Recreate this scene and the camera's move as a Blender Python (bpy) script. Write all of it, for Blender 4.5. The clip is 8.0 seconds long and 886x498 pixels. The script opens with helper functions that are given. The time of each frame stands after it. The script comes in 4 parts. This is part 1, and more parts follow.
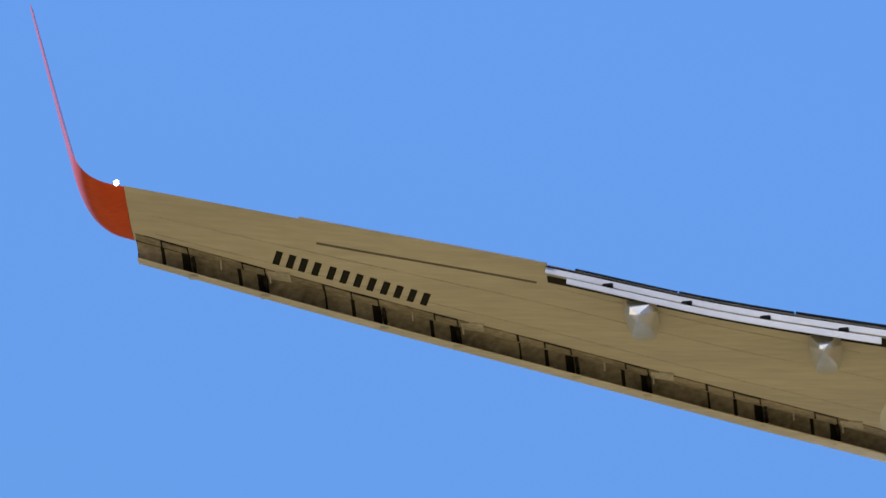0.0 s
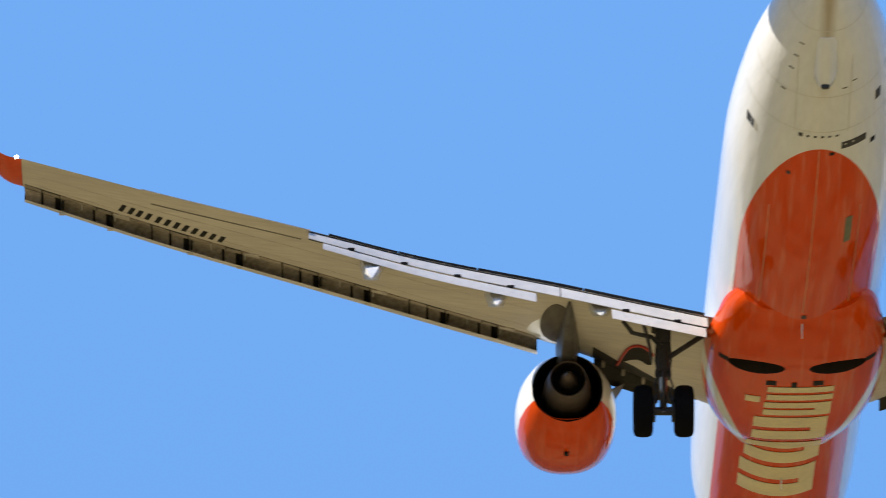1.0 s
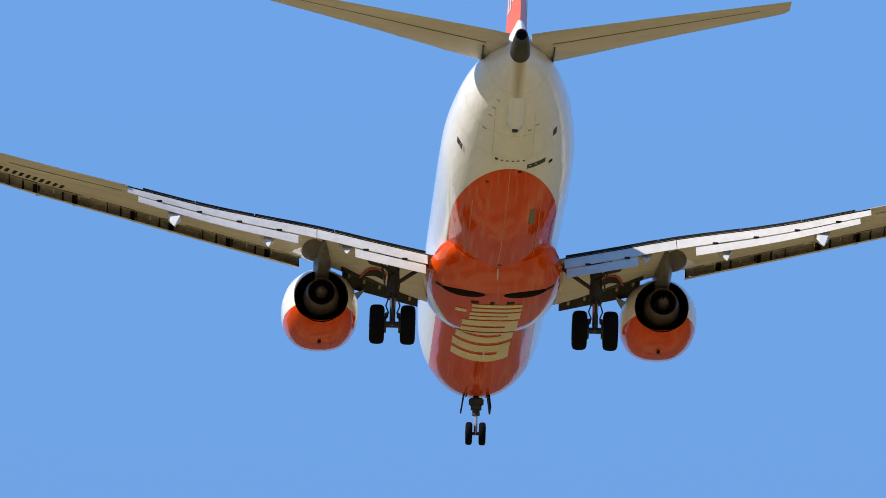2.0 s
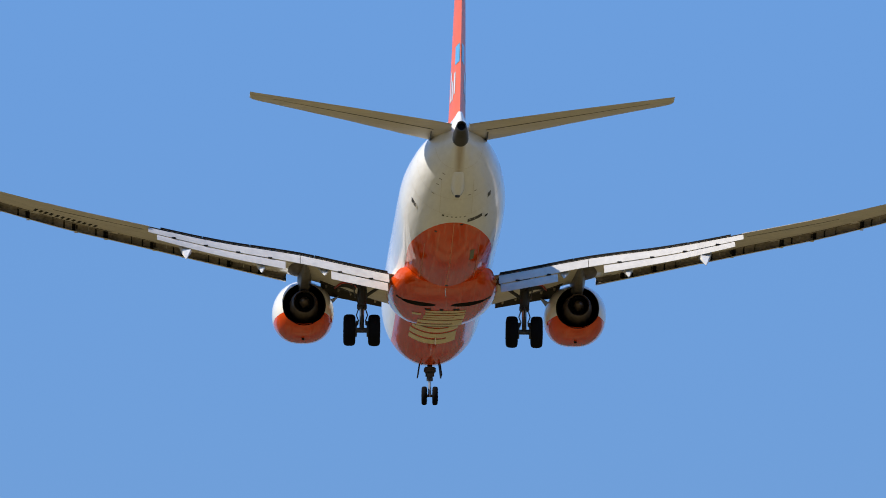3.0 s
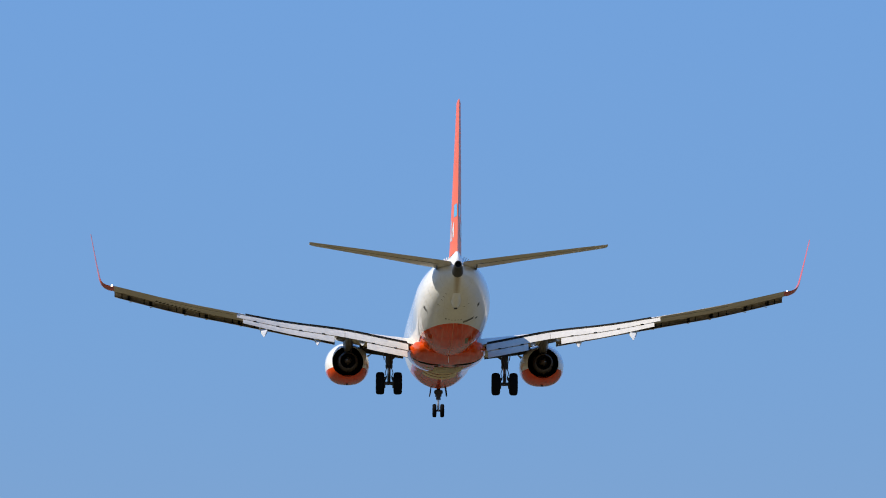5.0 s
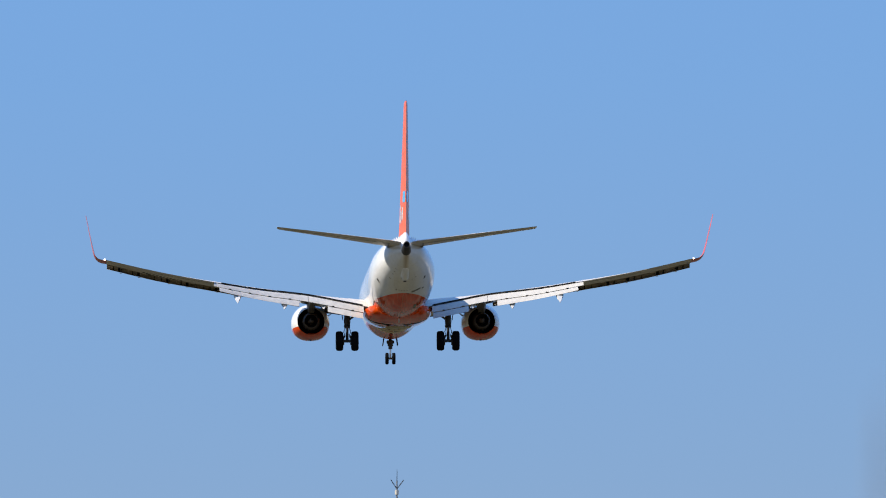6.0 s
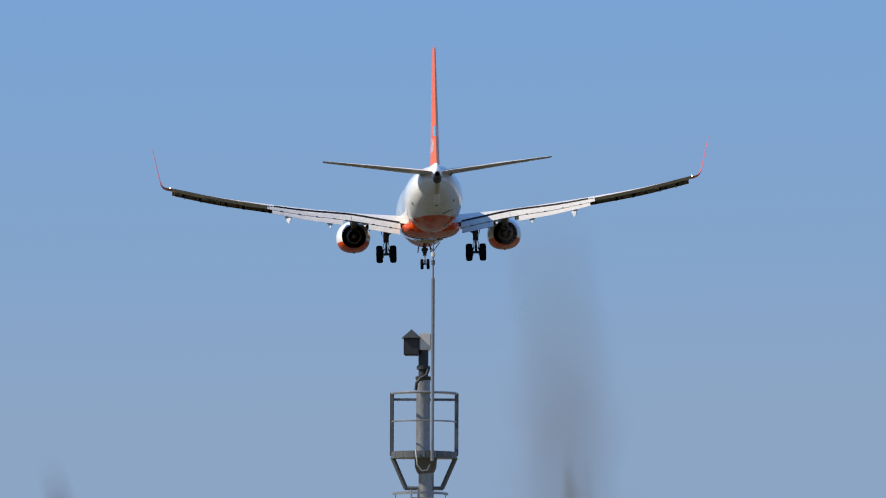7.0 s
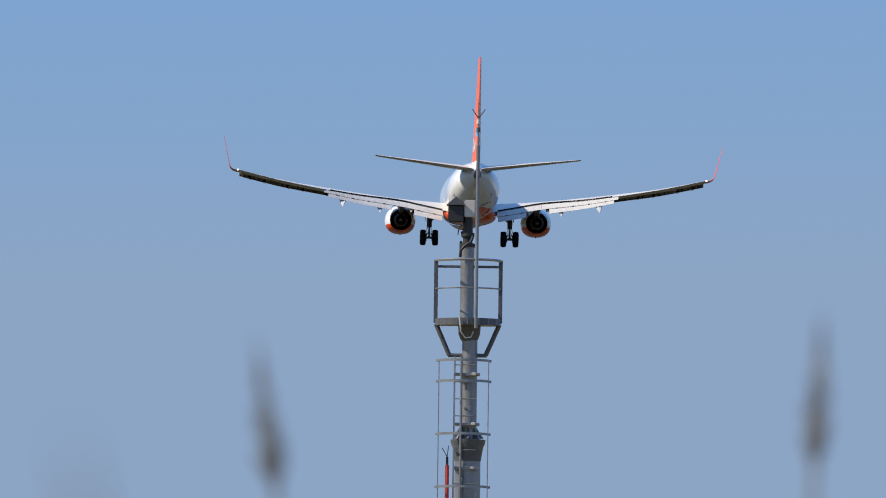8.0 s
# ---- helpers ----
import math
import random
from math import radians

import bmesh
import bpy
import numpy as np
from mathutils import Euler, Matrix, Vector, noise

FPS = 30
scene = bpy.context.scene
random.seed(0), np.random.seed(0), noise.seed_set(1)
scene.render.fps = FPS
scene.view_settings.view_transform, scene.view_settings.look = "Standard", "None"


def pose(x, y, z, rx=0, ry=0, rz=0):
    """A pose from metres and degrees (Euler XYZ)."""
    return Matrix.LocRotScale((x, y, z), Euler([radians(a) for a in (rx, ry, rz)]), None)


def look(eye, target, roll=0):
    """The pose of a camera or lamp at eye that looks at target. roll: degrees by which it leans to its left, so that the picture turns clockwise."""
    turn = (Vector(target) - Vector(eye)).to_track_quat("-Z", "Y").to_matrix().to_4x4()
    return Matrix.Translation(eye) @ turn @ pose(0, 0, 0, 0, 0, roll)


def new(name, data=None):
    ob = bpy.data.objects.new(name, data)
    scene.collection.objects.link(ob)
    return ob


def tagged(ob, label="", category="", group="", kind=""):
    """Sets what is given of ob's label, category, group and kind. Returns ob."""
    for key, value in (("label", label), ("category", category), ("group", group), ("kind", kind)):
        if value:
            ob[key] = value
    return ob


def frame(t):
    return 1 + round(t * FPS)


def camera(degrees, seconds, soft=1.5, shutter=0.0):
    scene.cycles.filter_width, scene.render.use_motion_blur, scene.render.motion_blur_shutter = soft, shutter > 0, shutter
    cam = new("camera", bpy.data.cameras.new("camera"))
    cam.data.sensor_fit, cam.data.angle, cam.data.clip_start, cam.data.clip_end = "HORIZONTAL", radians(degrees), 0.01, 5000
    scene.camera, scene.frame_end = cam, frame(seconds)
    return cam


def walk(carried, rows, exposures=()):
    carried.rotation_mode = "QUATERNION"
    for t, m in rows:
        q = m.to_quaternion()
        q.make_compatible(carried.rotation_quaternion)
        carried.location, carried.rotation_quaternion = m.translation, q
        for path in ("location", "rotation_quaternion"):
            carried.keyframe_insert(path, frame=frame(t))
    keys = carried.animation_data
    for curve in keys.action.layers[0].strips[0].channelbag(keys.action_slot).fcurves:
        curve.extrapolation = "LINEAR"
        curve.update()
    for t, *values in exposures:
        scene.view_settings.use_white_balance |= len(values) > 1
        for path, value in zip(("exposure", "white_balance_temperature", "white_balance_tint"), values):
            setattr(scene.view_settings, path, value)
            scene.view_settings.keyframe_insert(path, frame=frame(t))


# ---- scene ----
def aim(pan, up, lean):
    """The camera's pose on its stand: degrees to the right, above the level, and of lean."""
    return pose(0, 0, 1.7) @ pose(0, 0, 0, 0, 0, -pan) @ pose(0, 0, 0, 90 + up) @ pose(0, 0, 0, 0, 0, -lean)


def flight(x, y, z, yaw, pitch, roll):
    """The airliner's pose: place, degrees of heading to the right, nose up, right wing down."""
    return pose(x, y, z) @ pose(0, 0, 0, 0, 0, -yaw) @ pose(0, 0, 0, pitch) @ pose(0, 0, 0, 0, roll)


cam = camera(4.578, 8.0, soft=0.5, shutter=0.1)
cam.data.dof.use_dof = True
cam.data.dof.focus_distance = 300.0
cam.data.dof.aperture_fstop = 13.5
walk(cam, [
    (0.0, aim(-5.672, 27.270, 0.018)),
    (0.1, aim(-5.263, 26.053, -0.033)),
    (0.2, aim(-5.020, 24.819, -0.084)),
    (0.3, aim(-4.405, 23.742, -0.135)),
    (0.4, aim(-3.702, 22.594, -0.187)),
    (0.5, aim(-3.107, 21.613, -0.238)),
    (0.6, aim(-2.949, 20.671, -0.312)),
    (0.7, aim(-3.232, 19.765, -0.386)),
    (0.8, aim(-3.194, 18.993, -0.461)),
    (0.9, aim(-2.881, 18.202, -0.535)),
    (1.0, aim(-2.414, 17.565, -0.609)),
    (1.1, aim(-1.983, 16.943, -0.605)),
    (1.2, aim(-1.687, 16.365, -0.600)),
    (1.3, aim(-1.396, 15.844, -0.596)),
    (1.4, aim(-1.141, 15.283, -0.592)),
    (1.5, aim(-0.924, 14.632, -0.588)),
    (1.6, aim(-1.007, 13.999, -0.583)),
    (1.7, aim(-0.889, 13.516, -0.579)),
    (2.8, aim(-0.345, 9.953, -0.534)),
    (2.9, aim(-0.288, 9.700, -0.530)),
    (3.0, aim(-0.215, 9.429, -0.525)),
    (3.1, aim(-0.135, 9.185, -0.485)),
    (3.2, aim(-0.062, 8.971, -0.445)),
    (3.3, aim(-0.044, 8.830, -0.405)),
    (3.4, aim(-0.076, 8.741, -0.366)),
    (3.5, aim(-0.103, 8.619, -0.326)),
    (3.6, aim(-0.056, 8.481, -0.356)),
    (3.7, aim(0.011, 8.351, -0.386)),
    (3.8, aim(0.024, 8.219, -0.417)),
    (3.9, aim(0.048, 8.050, -0.447)),
    (4.0, aim(0.026, 7.842, -0.478)),
    (4.1, aim(0.040, 7.706, -0.484)),
    (4.2, aim(-0.024, 7.589, -0.491)),
    (5.3, aim(-0.176, 5.905, -0.564)),
    (5.4, aim(-0.134, 5.751, -0.570)),
    (5.5, aim(-0.087, 5.645, -0.577)),
    (5.6, aim(-0.038, 5.555, -0.565)),
    (5.7, aim(0.002, 5.481, -0.552)),
    (5.8, aim(0.039, 5.416, -0.540)),
    (5.9, aim(0.068, 5.291, -0.528)),
    (6.0, aim(0.085, 5.173, -0.515)),
    (6.1, aim(0.071, 5.029, -0.485)),
    (6.2, aim(0.031, 4.905, -0.455)),
    (6.3, aim(-0.003, 4.776, -0.424)),
    (6.4, aim(-0.061, 4.660, -0.394)),
    (6.5, aim(-0.099, 4.573, -0.363)),
    (6.6, aim(-0.097, 4.445, -0.348)),
    (6.7, aim(-0.093, 4.324, -0.333)),
    (6.8, aim(-0.084, 4.188, -0.318)),
    (6.9, aim(-0.080, 4.065, -0.303)),
    (7.0, aim(-0.092, 3.942, -0.288)),
    (7.1, aim(-0.142, 3.808, -0.315)),
    (7.2, aim(-0.221, 3.682, -0.342)),
    (7.3, aim(-0.302, 3.552, -0.369)),
    (7.4, aim(-0.351, 3.438, -0.396)),
    (7.5, aim(-0.361, 3.368, -0.424)),
    (7.6, aim(-0.367, 3.343, -0.490)),
    (7.7, aim(-0.349, 3.359, -0.556)),
    (7.8, aim(-0.345, 3.326, -0.623)),
    (7.9, aim(-0.320, 3.295, -0.689)),
    (8.0, aim(-0.318, 3.253, -0.756)),
], exposures=[(0.0, 0.20), (0.5, 0.30), (1.0, 0.38), (1.5, 0.29), (1.7, 0.28), (3.0, 0.17), (3.5, 0.10), (4.2, 0.19), (5.5, 0.23), (6.0, 0.31), (6.5, 0.37), (6.7, 0.30), (7.0, 0.20), (7.5, 0.12), (8.0, 0.20)])

# ---- light ----
TO_SUN = Vector((-1.0, -0.25, 0.93)).normalized()
SUN_UP = math.asin(TO_SUN.z)
world = bpy.data.worlds.new("sky")
scene.world = world
world.use_nodes = True
wn = world.node_tree
sky = wn.nodes.new("ShaderNodeTexSky")
sky.sky_type = "NISHITA"
sky.sun_disc = False
sky.sun_elevation = SUN_UP
sky.sun_rotation = math.atan2(TO_SUN.x, TO_SUN.y)
sky.air_density, sky.dust_density, sky.ozone_density = 1.0, 0.6, 2.5
# the sky's own haze leads from clear blue overhead to a paler blue near the horizon
split = wn.nodes.new("ShaderNodeSeparateColor")
haze = wn.nodes.new("ShaderNodeMapRange")
haze.inputs["From Min"].default_value, haze.inputs["From Max"].default_value = 0.96, 4.38
ramp = wn.nodes.new("ShaderNodeValToRGB")
tones = ((0.0, (0.112, 0.286, 0.752)), (0.13, (0.129, 0.318, 0.697)), (0.40, (0.133, 0.302, 0.640)), (0.68, (0.159, 0.318, 0.592)), (0.90, (0.197, 0.324, 0.523)), (1.0, (0.229, 0.327, 0.485)))
for k, (at, tone) in enumerate(tones):
    stop = ramp.color_ramp.elements[k] if k < 1 else ramp.color_ramp.elements.new(at) if k < 5 else ramp.color_ramp.elements[-1]
    stop.position, stop.color = at, (*tone, 1)
wn.links.new(sky.outputs["Color"], split.inputs["Color"])
wn.links.new(split.outputs["Red"], haze.inputs["Value"])
wn.links.new(haze.outputs["Result"], ramp.inputs["Fac"])
wn.links.new(ramp.outputs["Color"], wn.nodes["Background"].inputs["Color"])
wn.nodes["Background"].inputs["Strength"].default_value = 1.0
sun = new("sun", bpy.data.lights.new("sun", "SUN"))
sun.data.energy, sun.data.angle, sun.data.color = 5.0, radians(0.53), (1.0, 0.91, 0.79)
sun.matrix_world = look(TO_SUN * 50, (0, 0, 0))


# ---- materials ----
def material(name, colour, rough=0.5, metal=0.0, coat=0.0, vary=0.12, grain=3.0, bump=0.0, streak=1.0, spec=0.5, ior=1.45):
    """A painted or raw surface with stains at two scales; streak stretches them along y."""
    m = bpy.data.materials.new(name)
    m.use_nodes = True
    nt, p = m.node_tree, m.node_tree.nodes["Principled BSDF"]
    p.inputs["Roughness"].default_value, p.inputs["Metallic"].default_value = rough, metal
    p.inputs["Coat Weight"].default_value, p.inputs["Coat Roughness"].default_value = coat, 0.06
    p.inputs["Specular IOR Level"].default_value, p.inputs["IOR"].default_value = spec, ior
    tc = nt.nodes.new("ShaderNodeTexCoord")
    mp = nt.nodes.new("ShaderNodeMapping")
    mp.inputs["Scale"].default_value = (1, 1 / streak, 1)
    nt.links.new(tc.outputs["Object"], mp.inputs["Vector"])
    big, small = nt.nodes.new("ShaderNodeTexNoise"), nt.nodes.new("ShaderNodeTexNoise")
    big.inputs["Scale"].default_value, small.inputs["Scale"].default_value = grain * 0.35, grain * 3.1
    big.inputs["Detail"].default_value = small.inputs["Detail"].default_value = 5
    for n in (big, small):
        nt.links.new(mp.outputs["Vector"], n.inputs["Vector"])
    add = nt.nodes.new("ShaderNodeMath")
    add.operation = "ADD"
    nt.links.new(big.outputs["Fac"], add.inputs[0])
    nt.links.new(small.outputs["Fac"], add.inputs[1])
    rng = nt.nodes.new("ShaderNodeMapRange")
    rng.inputs["From Min"].default_value, rng.inputs["From Max"].default_value = 0.7, 1.3
    rng.inputs["To Min"].default_value, rng.inputs["To Max"].default_value = 1 - vary, 1 + vary * 0.5
    nt.links.new(add.outputs[0], rng.inputs["Value"])
    mul = nt.nodes.new("ShaderNodeMix")
    mul.data_type, mul.blend_type = "RGBA", "MULTIPLY"
    mul.inputs["Factor"].default_value = 1
    mul.inputs["A"].default_value = (*colour, 1)
    nt.links.new(rng.outputs["Result"], mul.inputs["B"])
    nt.links.new(mul.outputs["Result"], p.inputs["Base Color"])
    if bump:
        bp = nt.nodes.new("ShaderNodeBump")
        bp.inputs["Strength"].default_value, bp.inputs["Distance"].default_value = bump, 0.02
        nt.links.new(add.outputs[0], bp.inputs["Height"])
        nt.links.new(bp.outputs["Normal"], p.inputs["Normal"])
    return m


ORANGE = (0.72, 0.070, 0.004)
WHITE = (0.80, 0.80, 0.785)
M_WHITE = material("white_paint", WHITE, 0.16, vary=0.06, grain=2.5, streak=14, ior=1.45)
M_ORANGE = material("orange_paint", ORANGE, 0.2, vary=0.16, grain=2.5, streak=0.5, ior=1.3)
M_SLAT = material("pale_slat_paint", (0.72, 0.66, 0.58), 0.4, vary=0.2, grain=1.3, streak=0.2, spec=0.3)
M_EDGE = material("worn_metal_edge", (0.66, 0.62, 0.55), 0.45, 0.3, vary=0.5, grain=7, streak=0.6)
M_LAP = material("pale_orange_paint", (0.78, 0.24, 0.10), 0.4, vary=0.3, grain=3, streak=8)
M_OLIVE = material("olive_plate", (0.16, 0.17, 0.10), 0.5, vary=0.3)
M_PANEL = material("worn_panel_paint", (0.58, 0.53, 0.46), 0.5, vary=0.3, grain=4, spec=0.3)
M_CONE = material("grey_tail_cone", (0.05, 0.047, 0.045), 0.45, 0.3, vary=0.3)
# the body's orange again, made paler for the sun on the fin
M_FIN = material("sunlit_orange_paint", (0.80, 0.13, 0.025), 0.3, vary=0.1, grain=1.2, streak=5, ior=1.22)
M_WING = material("grey_wing_paint", (0.63, 0.575, 0.50), 0.42, vary=0.17, grain=0.55, streak=0.15, spec=0.3)
M_FLAP = material("pale_flap_paint", (0.54, 0.51, 0.455), 0.45, vary=0.14, grain=1.5, streak=3, spec=0.3)
M_FTF = material("pale_fairing_paint", (0.62, 0.61, 0.58), 0.3, vary=0.2, grain=4, spec=0.3)
M_PYLON = material("dark_pylon_paint", (0.13, 0.115, 0.10), 0.35, vary=0.4, grain=2, spec=0.25)
M_BROWN = material("brown_wing_paint", (0.14, 0.12, 0.10), 0.55, vary=0.4, grain=2, streak=3, spec=0.2)
M_METAL = material("bare_metal", (0.55, 0.53, 0.5), 0.32, 0.9, vary=0.15)
# near black paints in the shade of bays, wells, coves and slots
M_DARK = material("shade_black", (0.03, 0.027, 0.023), 0.7, vary=0.3, grain=6, spec=0.1)
# browner than the wing paint, with the shade behind the slats put into it
M_NOSE = material("shaded_wing_nose", (0.36, 0.31, 0.25), 0.6, vary=0.5, grain=3, spec=0.15)
M_STEEL = material("heat_stained_steel", (0.13, 0.095, 0.075), 0.38, 0.6, vary=0.35, grain=2, spec=0.3)
M_DUCT = material("black_duct", (0.008, 0.008, 0.008), 0.8, vary=0.3, spec=0.05)
M_RUBBER = material("tyre_rubber", (0.007, 0.007, 0.008), 0.85, vary=0.25, grain=8, spec=0.05)
M_STRUT = material("grey_gear_paint", (0.05, 0.048, 0.048), 0.45, vary=0.3, grain=6, spec=0.3)
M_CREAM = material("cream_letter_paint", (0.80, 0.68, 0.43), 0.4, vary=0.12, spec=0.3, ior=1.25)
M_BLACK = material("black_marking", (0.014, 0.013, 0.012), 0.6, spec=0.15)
M_SEAM = material("grey_seam", (0.16, 0.15, 0.125), 0.6, spec=0.2)
M_BLUE = material("blue_tail_mark", (0.10, 0.42, 0.75), 0.35, coat=0.4)
M_RED = material("red_beacon_paint", (0.5, 0.05, 0.03), 0.4)
M_MAST = material("galvanised_steel", (0.25, 0.255, 0.26), 0.38, 0.55, vary=0.25, grain=4, streak=0.3, bump=0.2)
M_MASTD = material("dark_grey_steel", (0.085, 0.09, 0.095), 0.5, 0.1, vary=0.25, grain=5)
M_CABLE = material("black_cable", (0.02, 0.02, 0.022), 0.6)
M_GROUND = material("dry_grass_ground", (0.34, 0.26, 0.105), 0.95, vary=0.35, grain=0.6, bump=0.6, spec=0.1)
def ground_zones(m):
    """Dry grass near the mast, a dark green and asphalt airfield beyond it; out of view, toned for the light it
    bounces.
    """
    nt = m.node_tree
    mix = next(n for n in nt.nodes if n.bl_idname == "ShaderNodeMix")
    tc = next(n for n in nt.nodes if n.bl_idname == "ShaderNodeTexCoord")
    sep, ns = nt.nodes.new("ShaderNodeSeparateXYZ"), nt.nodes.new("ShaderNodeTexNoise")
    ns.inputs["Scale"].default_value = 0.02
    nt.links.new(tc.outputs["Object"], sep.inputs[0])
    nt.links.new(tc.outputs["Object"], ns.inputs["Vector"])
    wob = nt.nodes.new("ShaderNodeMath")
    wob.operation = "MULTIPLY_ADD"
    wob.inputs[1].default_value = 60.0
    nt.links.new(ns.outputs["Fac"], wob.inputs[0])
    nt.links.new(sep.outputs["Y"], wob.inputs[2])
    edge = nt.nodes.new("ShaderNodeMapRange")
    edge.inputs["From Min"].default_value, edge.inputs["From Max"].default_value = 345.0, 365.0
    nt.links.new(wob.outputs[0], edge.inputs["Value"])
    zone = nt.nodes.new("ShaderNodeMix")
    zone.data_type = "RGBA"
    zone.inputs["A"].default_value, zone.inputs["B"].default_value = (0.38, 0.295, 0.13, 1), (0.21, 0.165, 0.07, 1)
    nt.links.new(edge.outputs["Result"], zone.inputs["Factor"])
    # an added darker zone farther out dims the light bounced at the fuselage
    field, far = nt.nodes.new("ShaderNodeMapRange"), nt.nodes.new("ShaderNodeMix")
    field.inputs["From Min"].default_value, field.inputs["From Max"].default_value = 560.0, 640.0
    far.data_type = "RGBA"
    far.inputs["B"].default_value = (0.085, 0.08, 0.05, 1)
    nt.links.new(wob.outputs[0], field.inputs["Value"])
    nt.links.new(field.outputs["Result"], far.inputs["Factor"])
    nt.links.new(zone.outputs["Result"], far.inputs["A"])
    # added dark patches break up the grass that the glossy belly reflects
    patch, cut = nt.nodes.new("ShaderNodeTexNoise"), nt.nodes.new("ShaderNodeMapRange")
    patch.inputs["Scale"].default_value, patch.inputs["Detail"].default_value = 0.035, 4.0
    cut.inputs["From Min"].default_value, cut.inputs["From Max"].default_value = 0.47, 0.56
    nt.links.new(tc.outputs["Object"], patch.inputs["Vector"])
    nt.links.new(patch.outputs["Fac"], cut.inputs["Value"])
    dark_patches = nt.nodes.new("ShaderNodeMix")
    dark_patches.data_type, dark_patches.blend_type = "RGBA", "MULTIPLY"
    dark_patches.inputs["B"].default_value = (0.42, 0.44, 0.5, 1)
    nt.links.new(cut.outputs["Result"], dark_patches.inputs["Factor"])
    nt.links.new(far.outputs["Result"], dark_patches.inputs["A"])
    nt.links.new(dark_patches.outputs["Result"], mix.inputs["A"])


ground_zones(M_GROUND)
# dark tone of the leading edge flap and of the shade in its bay
M_KRUEGER = material("dark_brown_panel", (0.042, 0.037, 0.03), 0.6, vary=0.4, grain=4, spec=0.15)
M_REED = material("dry_reed", (0.20, 0.185, 0.165), 0.8, vary=0.3, grain=12)
M_LIGHT = bpy.data.materials.new("lit_position_light")
M_LIGHT.use_nodes = True
M_LIGHT.node_tree.nodes["Principled BSDF"].inputs["Emission Color"].default_value = (1.0, 0.85, 0.6, 1)
M_LIGHT.node_tree.nodes["Principled BSDF"].inputs["Emission Strength"].default_value = 6


M_SEAM2 = material("pale_seam", (0.62, 0.59, 0.52), 0.5)


def livery(name, below, streaks=0.30):
    """White paint with a wide orange field, given in the airliner's own metres by a chain of node sums."""
    m = material(name, WHITE, 0.07, vary=0.07, grain=2.5, streak=14, ior=1.2)
    nt = m.node_tree
    # the skin's slight waves run along the body
    wave, run, dent = nt.nodes.new("ShaderNodeTexNoise"), nt.nodes.new("ShaderNodeMapping"), nt.nodes.new("ShaderNodeBump")
    run.inputs["Scale"].default_value = (1.0, 0.035, 1.0)
    wave.inputs["Scale"].default_value, wave.inputs["Detail"].default_value = 4.0, 3.0
    dent.inputs["Strength"].default_value, dent.inputs["Distance"].default_value = 0.5, 0.02
    nt.links.new(next(n for n in nt.nodes if n.bl_idname == "ShaderNodeTexCoord").outputs["Object"], run.inputs["Vector"])
    nt.links.new(run.outputs["Vector"], wave.inputs["Vector"])
    nt.links.new(wave.outputs["Fac"], dent.inputs["Height"])
    nt.links.new(dent.outputs["Normal"], nt.nodes["Principled BSDF"].inputs["Normal"])
    mix = next(n for n in nt.nodes if n.bl_idname == "ShaderNodeMix")
    tc = next(n for n in nt.nodes if n.bl_idname == "ShaderNodeTexCoord")
    sep = nt.nodes.new("ShaderNodeSeparateXYZ")
    nt.links.new(tc.outputs["Object"], sep.inputs[0])

    def calc(op, a, b=0.0):
        n = nt.nodes.new("ShaderNodeMath")
        n.operation = op
        for i, q in enumerate((a, b)):
            if isinstance(q, (int, float)):
                n.inputs[i].default_value = q
            else:
                nt.links.new(q, n.inputs[i])
        return n.outputs[0]

    mask = below(calc, sep.outputs)
    paint = nt.nodes.new("ShaderNodeMix")
    paint.data_type = "RGBA"
    paint.inputs["A"].default_value, paint.inputs["B"].default_value = (*WHITE, 1), (*ORANGE, 1)
    nt.links.new(mask, paint.inputs["Factor"])
    # paler streaks along the flow: reflections painted into the colour, with some dirt
    flow, pale_streak, worn = nt.nodes.new("ShaderNodeTexNoise"), nt.nodes.new("ShaderNodeMapRange"), nt.nodes.new("ShaderNodeMix")
    lines = nt.nodes.new("ShaderNodeMapping")
    lines.inputs["Scale"].default_value = (7.0, 0.22, 2.0)
    flow.inputs["Scale"].default_value, flow.inputs["Detail"].default_value = 1.0, 4.0
    pale_streak.inputs["From Min"].default_value, pale_streak.inputs["From Max"].default_value, pale_streak.inputs["To Max"].default_value = 0.54, 0.72, streaks
    worn.data_type = "RGBA"
    worn.inputs["B"].default_value = (0.80, 0.42, 0.27, 1)
    nt.links.new(tc.outputs["Object"], lines.inputs["Vector"])
    nt.links.new(lines.outputs["Vector"], flow.inputs["Vector"])
    nt.links.new(flow.outputs["Fac"], pale_streak.inputs["Value"])
    nt.links.new(calc("MULTIPLY", pale_streak.outputs["Result"], mask), worn.inputs["Factor"])
    nt.links.new(paint.outputs["Result"], worn.inputs["A"])
    # an oily brown streak runs forward from the tail cone's drain
    trail = calc("MULTIPLY", calc("SUBTRACT", 1.0, calc("DIVIDE", calc("ABSOLUTE", sep.outputs["X"]), 0.2)), calc("DIVIDE", calc("SUBTRACT", -14.0, sep.outputs["Y"]), 4.5))
    trail = calc("MULTIPLY", calc("MINIMUM", calc("MAXIMUM", trail, 0.0), 0.6), calc("GREATER_THAN", -14.0, sep.outputs["Y"]))
    oil = nt.nodes.new("ShaderNodeMix")
    oil.data_type = "RGBA"
    oil.inputs["B"].default_value = (0.30, 0.19, 0.07, 1)
    nt.links.new(trail, oil.inputs["Factor"])
    nt.links.new(worn.outputs["Result"], oil.inputs["A"])
    nt.links.new(oil.outputs["Result"], mix.inputs["A"])
    return m


